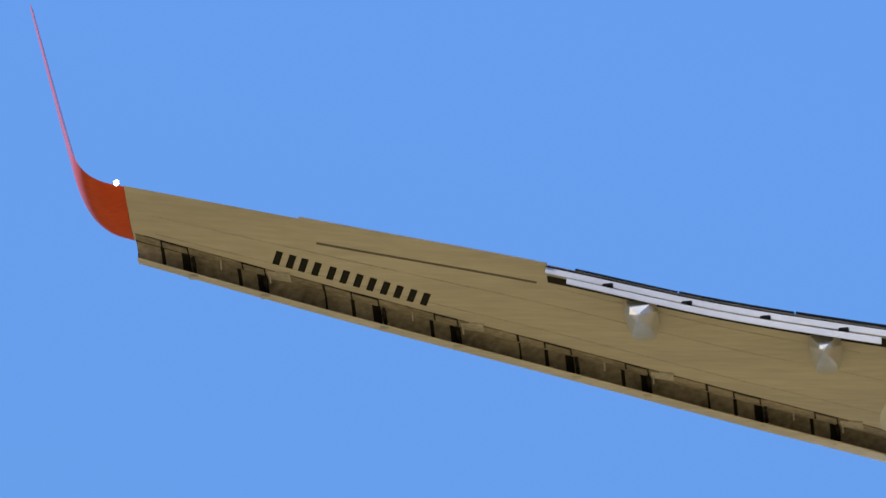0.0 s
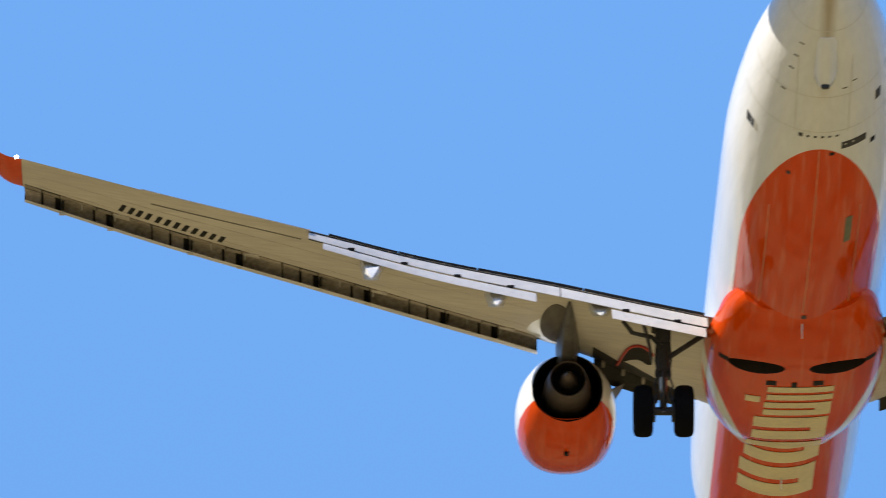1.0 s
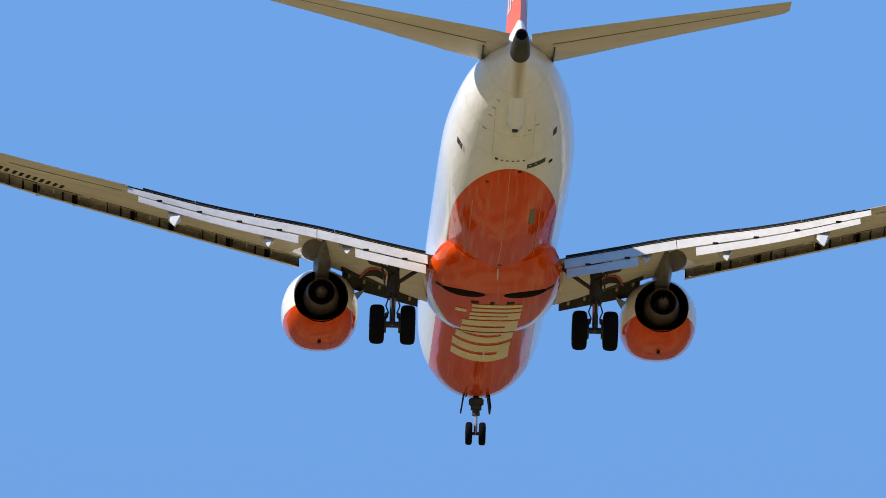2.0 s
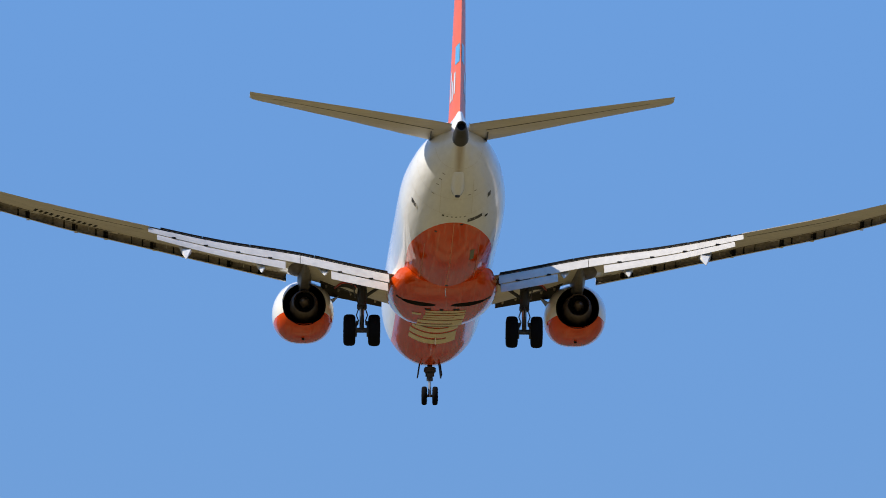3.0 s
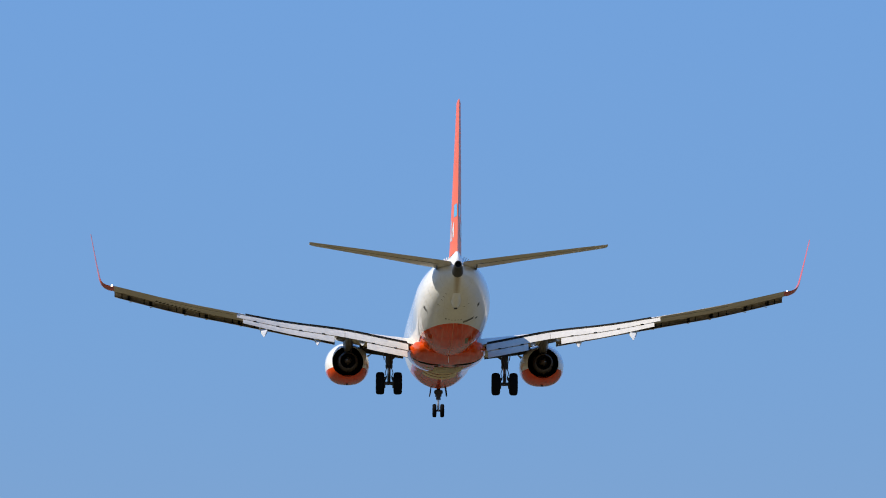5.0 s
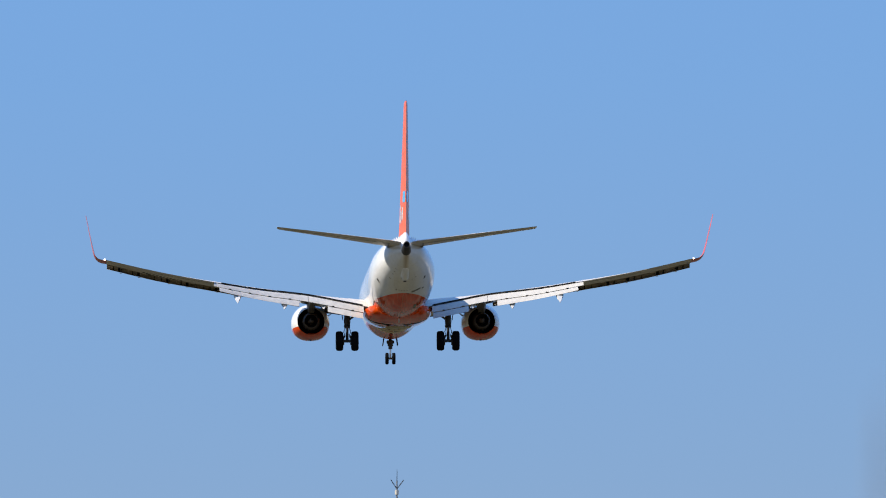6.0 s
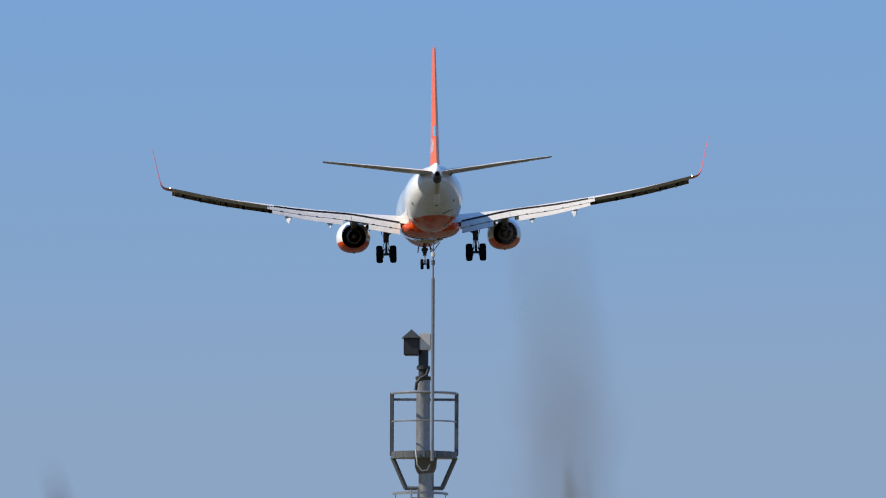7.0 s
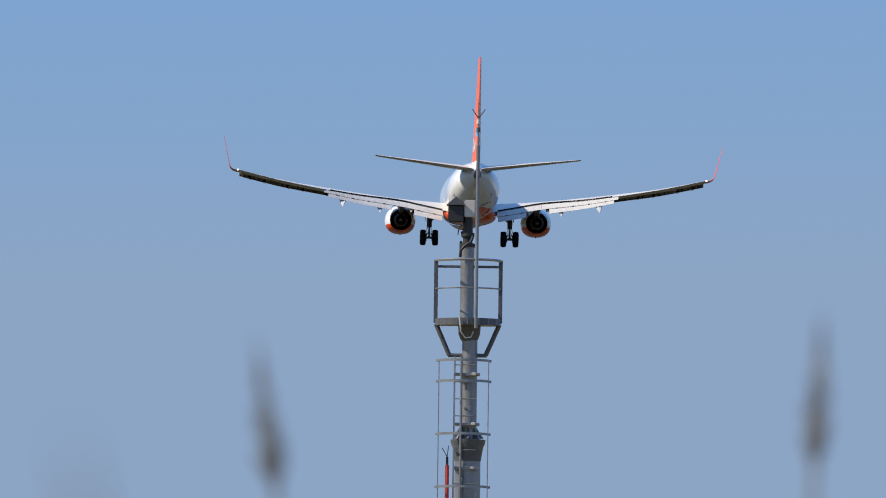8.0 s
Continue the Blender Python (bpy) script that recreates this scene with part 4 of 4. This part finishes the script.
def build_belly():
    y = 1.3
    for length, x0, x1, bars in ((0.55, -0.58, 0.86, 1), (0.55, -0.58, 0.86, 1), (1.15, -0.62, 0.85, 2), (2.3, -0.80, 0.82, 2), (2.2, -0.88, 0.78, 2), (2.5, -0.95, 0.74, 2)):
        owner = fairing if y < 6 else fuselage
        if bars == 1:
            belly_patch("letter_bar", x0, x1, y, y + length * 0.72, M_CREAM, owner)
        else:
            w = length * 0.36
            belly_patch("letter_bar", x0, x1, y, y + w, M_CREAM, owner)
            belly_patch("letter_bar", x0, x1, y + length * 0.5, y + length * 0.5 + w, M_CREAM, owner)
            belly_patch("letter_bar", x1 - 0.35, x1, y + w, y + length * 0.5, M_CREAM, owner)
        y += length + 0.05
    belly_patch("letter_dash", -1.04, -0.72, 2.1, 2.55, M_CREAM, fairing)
    for x, yy, w, l in ((-0.52, 0.85, 0.11, 0.16), (0.50, 0.85, 0.11, 0.16), (-0.02, 0.95, 0.06, 0.18)):
        belly_patch("belly_inlet", x - w, x + w, yy, yy + l * 2, M_BLACK, fairing, 0.012)
    for x, yy, w, l, mat in ((0.69, -12.62, 0.25, 0.24, M_STRUT), (0.60, -12.56, 0.10, 0.05, M_SEAM2), (0.25, -12.3, 0.05, 0.10, M_BLACK), (1.09, -12.26, 0.05, 0.16, M_BLACK), (-1.42, -12.40, 0.07, 0.30, M_STRUT), (-1.33, -12.40, 0.02, 0.30, M_SEAM2), (0.73, -9.25, 0.07, 1.3, M_OLIVE), (0.02, -3.3, 0.05, 0.22, M_STRUT), (-0.42, -13.0, 0.04, 0.12, M_STRUT), (-0.62, -11.4, 0.04, 0.12, M_STRUT), (1.14, -13.85, 0.05, 0.3, M_STRUT)):
        belly_patch("vent", x - w, x + w, yy, yy + l, mat, fuselage, 0.01)
    for x, yy, zz, size in ((-1.60, -11.88, 0.5, 0.10), (1.345, -13.62, 0.45, 0.09), (1.33, -13.35, 0.35, 0.12), (1.37, -13.2, 0.25, 0.07)):
        bm = bmesh.new()
        box(bm, (x, yy, zz), (0.10, size * 2.2, size * 1.3), bevel=0.02)
        part("flank_vent", bm, M_BLACK, fuselage)
    for k in range(5):
        belly_patch("drain_dot", -0.3 + 0.15 * k, -0.24 + 0.15 * k, -12.95, -12.89, M_STRUT, fuselage, 0.008)
    for sgn in (-1, 1):
        a, b = sorted((sgn * 1.48, sgn * 1.84))
        belly_patch("strut_slot", a, b, -0.25, 0.02, M_DARK, fairing, 0.01)
    # ring joints round the tail, stencil ticks and a drain
    for y in (-16.55, -14.35, -13.1):
        bm = bmesh.new()
        rings = []
        for dy in (0.0, 0.016):
            rings.append([p for p in body_ring(y + dy, 56, 0.004) if p[2] < 0.9])
            rings[-1].sort(key=lambda p: p[0])
        low = [(a, b, c + 0.02) for a, b, c in rings[0]]
        loft(rings + [low], bm, caps=False, closed=False)
        part("ring_joint", bm, M_SEAM2, fuselage)
    for x, yy in ((-0.50, -16.0), (-0.60, -15.55), (-0.68, -15.1), (0.42, -14.6), (-0.82, -14.3), (0.62, -14.75)):
        belly_patch("stencil_tick", x - 0.05, x + 0.05, yy, yy + 0.035, M_SEAM, fuselage, 0.006)
    # lap seams along the belly
    for x in (-0.95, -0.02, 0.95):
        belly_patch("lap_seam", x - 0.012, x + 0.012, -9.6 if x * x > 0.5 else -12.4, -3.5, M_LAP, fuselage, 0.008)
    for x in (-0.55, 0.55):
        belly_patch("access_seam", x - 0.005, x + 0.005, -15.6, -13.0, M_SEAM2, fuselage, 0.005)
    # tail skid and its shoe
    bm = bmesh.new()
    loft([[(u * w, y, under(0, y) - h * (1 - abs(u) ** 3)) for u in (-1, -0.7, -0.3, 0, 0.3, 0.7, 1)] + [(0, y, under(0, y) + 0.1)] for y, w, h in ((-16.35, 0.15, 0.01), (-16.25, 0.19, 0.06), (-15.6, 0.22, 0.13), (-15.2, 0.23, 0.21), (-15.02, 0.22, 0.23), (-14.9, 0.18, 0.02))], bm)
    part("tail_skid", bm, M_WHITE, plane, "white tail skid fairing")
    bm = bmesh.new()
    box(bm, (0, -15.08, under(0, -15.08) - 0.22), (0.17, 0.14, 0.09), bevel=0.02)
    part("skid_shoe", bm, M_STRUT, plane)
    bm = bmesh.new()
    for yy in (-2.6, 9.2):
        z = under(0, yy)
        loft([[(-0.02, yy - 0.18, z + 0.03), (0.02, yy - 0.18, z + 0.03), (0.02, yy + 0.18, z + 0.03), (-0.02, yy + 0.18, z + 0.03)], [(-0.01, yy - 0.2, z - 0.28), (0.01, yy - 0.2, z - 0.28), (0.01, yy - 0.05, z - 0.28), (-0.01, yy - 0.05, z - 0.28)]], bm)
    part("blade_aerials", bm, M_WHITE, plane)


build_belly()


# ---- mast with a caged platform, 195 m off ----
def ring_pipe(bm, c, rx, ry, a0, a1, r, n=16):
    pts = [(c[0] + rx * math.cos(radians(a0 + (a1 - a0) * k / n)), c[1] + ry * math.sin(radians(a0 + (a1 - a0) * k / n)), c[2]) for k in range(n + 1)]
    return pipe(bm, pts, r, 6)


def build_mast():
    X, Y = -0.65, 195.4  # the column's axis; the whip stands 0.16 m to its right
    mast = tagged(new("steel_mast"), "grey steel mast with a caged platform, ladder and camera box", "mast")
    mast.location = (X, Y, 0)
    bm = bmesh.new()
    lathe_z(bm, [(0.0, 0.26), (9.2, 0.225), (9.25, 0.225)], 24, 0.05)
    part("lower_column", bm, M_MAST, mast)
    bm = bmesh.new()
    lathe_z(bm, [(9.25, 0.14), (11.46, 0.135)], 24, 0.06)
    part("middle_column", bm, M_MAST, mast)
    bm = bmesh.new()
    lathe_z(bm, [(11.40, 0.125), (12.86, 0.122)], 24)
    part("upper_column", bm, M_MAST, mast)
    bm = bmesh.new()
    lathe_z(bm, [(9.06, 0.23), (9.30, 0.27), (9.37, 0.30), (9.44, 0.31), (9.46, 0.14)], 24, 0.05)
    part("flange", bm, M_MASTD, mast)
    for k in range(8):
        a = k * math.tau / 8
        bm = bmesh.new()
        loft([[(0.05 + math.cos(a + d) * r, math.sin(a + d) * r, z) for r, z in ((0.13, 9.46), (0.28, 9.46), (0.13, 9.68))] for d in (-0.05, 0.05)], bm)
        part("gusset", bm, M_MAST, mast, smooth=False)
    # brackets that hold the ladder
    for z in (10.585, 9.705, 8.93, 7.6, 6.2, 4.8, 3.4, 2.0):
        bm = bmesh.new()
        box(bm, (0.02, -0.16, z), (0.46, 0.22, 0.05), bevel=0.008)
        part("ladder_bracket", bm, M_MAST, mast)
        bm = bmesh.new()
        box(bm, (0.14, -0.24, z + 0.01), (0.08, 0.16, 0.055), bevel=0.01)
        part("clamp", bm, M_FLAP, mast)
    # platform
    bm = bmesh.new()
    rings = [[(0.02 + 0.58 * math.cos(a * math.tau / 32), min(0.12, 0.58 * math.sin(a * math.tau / 32)), z) for a in range(32)] for z in (11.45, 11.57)]
    loft(rings, bm)
    part("platform", bm, M_MASTD, mast, "dark grey round platform")
    for z, r, mat in ((12.60, 0.024, M_MAST), (12.10, 0.014, M_MAST)):
        bm = bmesh.new()
        ring_pipe(bm, (0.02, 0, z), 0.57, 0.57, 180, 360, r, 20)
        part("guard_rail", bm, mat, mast)
    bm = bmesh.new()
    box(bm, (0.02, 0.04, 12.50), (1.12, 0.05, 0.045), bevel=0.008)
    part("back_rail", bm, M_MASTD, mast)
    for sx in (-1, 1):
        bm = bmesh.new()
        box(bm, (0.02 + sx * 0.57, 0.02, 12.06), (0.07, 0.05, 1.12), bevel=0.008)
        part("rail_post", bm, M_MASTD, mast)
    for sx in (-1, 1):
        bm = bmesh.new()
        tube(bm, (0.02 + sx * 0.56, 0, 11.48), (0.02 + sx * 0.32, 0, 10.93), 0.042, n=8)
        part("platform_brace", bm, M_MASTD, mast)
    bm = bmesh.new()
    tube(bm, (-0.32, 0, 10.93), (0.36, 0, 10.93), 0.035, n=8)
    part("brace_bar", bm, M_MASTD, mast)
    bm = bmesh.new()
    lathe_z(bm, [(11.18, 0.13), (11.22, 0.16), (11.30, 0.19), (11.46, 0.20)], 20, 0.05)
    part("platform_collar", bm, M_MASTD, mast)
    # ladder and its hoops
    for x in (-0.20, -0.08):
        bm = bmesh.new()
        tube(bm, (x, -0.27, 0.4), (x, -0.27, 10.9), 0.022 if x > -0.2 else 0.015, n=8)
        part("ladder_rail", bm, M_MAST, mast)
    for k in range(35):
        bm = bmesh.new()
        tube(bm, (-0.20, -0.27, 0.55 + 0.3 * k), (0.19, -0.27, 0.55 + 0.3 * k), 0.009, n=6)
        part("ladder_rung", bm, M_MAST, mast)
    for k in range(9):
        z = 10.82 if k == 0 else 10.455 - 0.93 * (k - 1)
        arc = [(-0.04 + 0.46 * math.cos(radians(180 + 10 * q)), -0.27 + 0.5 * math.sin(radians(180 + 10 * q))) for q in range(19)]
        rim = [(-0.53, -0.24), *arc, (0.45, -0.24)]
        rings = []
        for k2, (px, py) in enumerate(rim):
            ux, uy = (px + 0.04) * 0.97 - 0.04, (py + 0.27) * 0.97 - 0.27
            rings.append([(px, py, z - 0.022), (px, py, z + 0.022), (ux, uy, z + 0.022), (ux, uy, z - 0.022)])
        bm = bmesh.new()
        loft(rings, bm)
        part("safety_hoop", bm, M_MAST, mast)
    for x, dy in ((-0.475, -0.35), (0.40, -0.35), (-0.19, -0.72)):
        bm = bmesh.new()
        tube(bm, (x, dy, 2.6), (x, dy, 10.84), 0.009, n=6)
        part("cage_bar", bm, M_MAST, mast)
    # head with the camera box
    bm = bmesh.new()
    lathe_z(bm, [(12.84, 0.135), (12.90, 0.14), (12.92, 0.085), (13.02, 0.085), (13.03, 0.12), (13.09, 0.12), (13.10, 0.088), (13.54, 0.088)], 20)
    part("head_mount", bm, M_CABLE, mast)
    bm = bmesh.new()
    box(bm, (0.03, 0, 13.52), (0.20, 0.26, 0.30), bevel=0.015)
    part("junction_box", bm, M_FLAP, mast, "pale grey junction box")
    bm = bmesh.new()
    box(bm, (-0.21, 0, 13.43), (0.28, 0.30, 0.31), bevel=0.02)
    camera_box = part("camera_box", bm, M_CABLE, mast, "dark camera housing under a peaked roof")
    bm = bmesh.new()
    loft([[(-0.38, -0.2, 13.58), (-0.04, -0.2, 13.58), (-0.21, -0.2, 13.73)], [(-0.38, 0.2, 13.58), (-0.04, 0.2, 13.58), (-0.21, 0.2, 13.73)]], bm)
    part("roof", bm, M_MASTD, camera_box)
    bm = bmesh.new()
    pipe(bm, [(0.09, -0.12, 13.02), (0.05, -0.17, 12.92), (-0.05, -0.19, 12.86), (-0.12, -0.19, 12.78), (-0.13, -0.16, 12.66)], 0.028, 8)
    part("cable", bm, M_CABLE, mast, "drooping black cable")
    bm = bmesh.new()
    pipe(bm, [(-0.13, -0.60, 11.58), (-0.11, -0.60, 11.44), (-0.10, -0.55, 11.32), (-0.02, -0.45, 11.22), (0.08, -0.35, 11.24), (0.12, -0.3, 11.34)], 0.012, 6)
    part("loose_cable", bm, M_SEAM2, mast, "pale cable looped under the platform")
    # platform planks butt along its rim
    for k in range(9):
        a = radians(190 + 20 * k)
        bm = bmesh.new()
        box(bm, (0.02 + 0.575 * math.cos(a), 0.575 * math.sin(a), 11.51), (0.02, 0.02, 0.11), bevel=0.004)
        part("rim_bolt", bm, M_MAST, mast)
    # whip
    bm = bmesh.new()
    tube(bm, (0.165, -0.66, 11.38), (0.165, -0.66, 14.60), 0.032, n=12)
    tube(bm, (0.165, -0.66, 14.60), (0.165, -0.66, 15.22), 0.018, 0.012, n=10)
    whip = part("whip_pole", bm, M_MAST, mast, "slender grey whip pole")
    for z in (14.84, 14.98):
        bm = bmesh.new()
        tube(bm, (0.165, -0.66, z), (0.165, -0.66, z + 0.08), 0.035, n=12)
        part("insulator", bm, M_MASTD if z < 14.9 else M_FLAP, whip)
    for dx, dy in ((-0.11, -0.06), (0.12, -0.04), (0.0, 0.1)):
        bm = bmesh.new()
        tube(bm, (0.165, -0.66, 15.08), (0.165 + dx, -0.66 + dy, 15.24), 0.008, n=6)
        part("prong", bm, M_CABLE, whip)
    bm = bmesh.new()
    tube(bm, (0.165, -0.66, 15.2), (0.165, -0.66, 15.42), 0.007, 0.004, n=6)
    part("tip_rod", bm, M_CABLE, whip)
    for z in (11.55, 12.6):
        bm = bmesh.new()
        tube(bm, (0.1, -0.1, z), (0.165, -0.66, z), 0.016, n=6)
        part("whip_clamp", bm, M_MASTD, mast)
    # small red aerial beside the ladder
    bm = bmesh.new()
    tube(bm, (-0.31, -0.3, 7.4), (-0.31, -0.3, 8.98), 0.036, n=10)
    aerial = part("red_aerial", bm, M_RED, mast, "red painted aerial")
    bm = bmesh.new()
    tube(bm, (-0.31, -0.3, 8.98), (-0.31, -0.3, 9.12), 0.022, n=8)
    tube(bm, (-0.31, -0.3, 9.12), (-0.40, -0.3, 9.28), 0.008, n=6)
    tube(bm, (-0.31, -0.3, 9.12), (-0.29, -0.3, 9.32), 0.008, n=6)
    part("aerial_tip", bm, M_CABLE, aerial)
    bm = bmesh.new()
    tube(bm, (-0.34, -0.3, 7.9), (0, 0, 7.9), 0.02, n=6)
    part("aerial_bracket", bm, M_MASTD, mast)
    bm = bmesh.new()
    box(bm, (0, 0, 0.1), (1.6, 1.6, 0.3), bevel=0.03)
    part("footing", bm, M_MAST, mast, "concrete footing")
    return mast


def lathe_z(bm, profile, n, x=0.0):
    rings = [[(x + r * math.cos(k * math.tau / n), r * math.sin(k * math.tau / n), z) for k in range(n)] for z, r in profile]
    return loft(rings, bm)


build_mast()


# ---- tall grass close to the camera ----
def build_grass(height, head, seed, full, thick):
    rnd = random.Random(seed)
    thing = tagged(new("tall_grass"), "dry tall grass stalk with a feathery seed head", "grass", "tall grass in the field")
    bm = bmesh.new()
    tube(bm, (0, 0, -0.05), (0, 0, height - head * 0.6), 0.0055, 0.004, n=6)
    part("stalk", bm, M_REED, thing)
    bm = bmesh.new()
    for k in range(int(head * thick)):
        u = (k / (head * thick)) ** 1.5
        z = height - head * (1 - u)
        r = full * math.sin(math.pi * min(1.0, 0.18 + 0.82 * u ** 0.55)) ** 1.2
        a = rnd.uniform(0, math.tau)
        p = Vector((0.25 * r * math.cos(a), 0.25 * r * math.sin(a), z))
        tube(bm, p, p + Vector((r * math.cos(a), r * math.sin(a), 0.022)), 0.0022, 0.0007, n=5)
    tagged(part("seed_head", bm, M_REED, thing, "feathery brown seed head"), kind="stuff")
    for k in range(3):
        bm = bmesh.new()
        a = rnd.uniform(0, math.tau)
        z0 = height * (0.25 + 0.18 * k)
        pts = [Vector((math.cos(a) * 0.22 * q**1.3, math.sin(a) * 0.22 * q**1.3, z0 + 0.30 * q - 0.22 * q * q)) for q in (0, 0.25, 0.5, 0.75, 1.0)]
        side = Vector((-math.sin(a), math.cos(a), 0))
        rings = [[p - side * w, p + Vector((0, 0, 0.0015)), p + side * w, p - Vector((0, 0, 0.0015))] for p, w in zip(pts, (0.004, 0.007, 0.006, 0.004, 0.001))]
        part("leaf", loft(rings, bm), M_REED, thing)
    return thing


grass_a = build_grass(1.99, 0.19, 1, 0.016, 260)
grass_b = build_grass(2.30, 0.15, 2, 0.014, 640)
grass_c = build_grass(2.31, 0.15, 3, 0.014, 640)


def sway(thing, root, tips):
    """Tilt a stalk about its root so that its top passes through the tips: rows of seconds, x, z."""
    rows = []
    for t, x, z in tips:
        way = Vector((x - root[0], 0.0, z))
        drop = way.length - {grass_a: 1.99, grass_b: 2.322, grass_c: 2.332}[thing]
        rows.append((t, pose(root[0], root[1], drop - 0.0, 0, math.degrees(math.atan2(way.x, way.z)))))
    walk(thing, rows)


def motions():
    walk(plane, [
        (0.00, flight(-2.50, 148.80, 77.45, -1.24, 1.49, -2.73)),
        (0.50, flight(-2.23, 188.76, 75.57, -1.97, 1.23, -1.65)),
        (1.00, flight(-2.00, 228.78, 73.72, -2.73, 0.93, -0.72)),
        (1.50, flight(-1.81, 268.84, 71.90, -2.44, 1.07, 0.96)),
        (3.00, flight(-1.44, 389.35, 66.61, -1.94, 1.12, -0.11)),
        (3.50, flight(-1.39, 429.62, 64.91, -1.79, 1.12, -0.75)),
        (4.00, flight(-1.37, 469.94, 63.23, -1.77, 1.29, -0.59)),
        (5.50, flight(-1.53, 591.20, 58.37, -1.68, 1.66, -0.22)),
        (6.00, flight(-1.65, 631.72, 56.80, -1.69, 1.81, -0.82)),
        (6.50, flight(-1.81, 672.30, 55.27, -1.69, 1.99, -1.72)),
        (7.00, flight(-2.00, 712.92, 53.76, -1.66, 2.21, -1.77)),
        (7.50, flight(-2.23, 753.60, 52.28, -1.63, 2.32, -0.77)),
        (8.00, flight(-2.50, 794.32, 50.83, -1.64, 2.32, 0.57)),
    ])
    sway(grass_a, (0.22, 4.0), [(0.0, 0.173, 1.99), (6.0, 0.173, 1.997), (6.1, 0.135, 2.007), (6.2, 0.081, 2.012), (6.3, 0.036, 2.008), (6.4, -0.01, 2.002), (6.5, -0.026, 1.995), (6.6, -0.04, 1.999), (6.7, -0.034, 2.0), (6.8, -0.013, 1.992), (6.9, 0.019, 1.984), (7.0, 0.033, 1.973), (7.1, 0.03, 1.97), (7.2, 0.031, 1.972), (7.3, 0.031, 1.963), (7.4, -0.012, 1.956), (7.5, -0.063, 1.953), (7.6, -0.074, 1.947), (7.7, -0.054, 1.936), (7.8, -0.071, 1.922), (7.9, -0.096, 1.888), (8.0, -0.132, 1.844)])
    sway(grass_b, (0.06, 12.0), [(0.0, -0.46, 2.29), (7.0, -0.449, 2.291), (7.1, -0.435, 2.269), (7.2, -0.372, 2.292), (7.3, -0.378, 2.265), (7.4, -0.341, 2.266), (7.5, -0.279, 2.267), (7.6, -0.231, 2.268), (7.7, -0.177, 2.287), (7.8, -0.211, 2.31), (7.9, -0.246, 2.287), (8.0, -0.267, 2.287)])
    sway(grass_c, (0.25, 12.0), [(0.0, 0.13, 2.31), (7.0, 0.126, 2.307), (7.1, 0.101, 2.272), (7.2, 0.113, 2.283), (7.3, 0.18, 2.262), (7.4, 0.262, 2.27), (7.5, 0.272, 2.271), (7.6, 0.295, 2.269), (7.7, 0.319, 2.285), (7.8, 0.36, 2.295), (7.9, 0.387, 2.304), (8.0, 0.345, 2.323)])


motions()
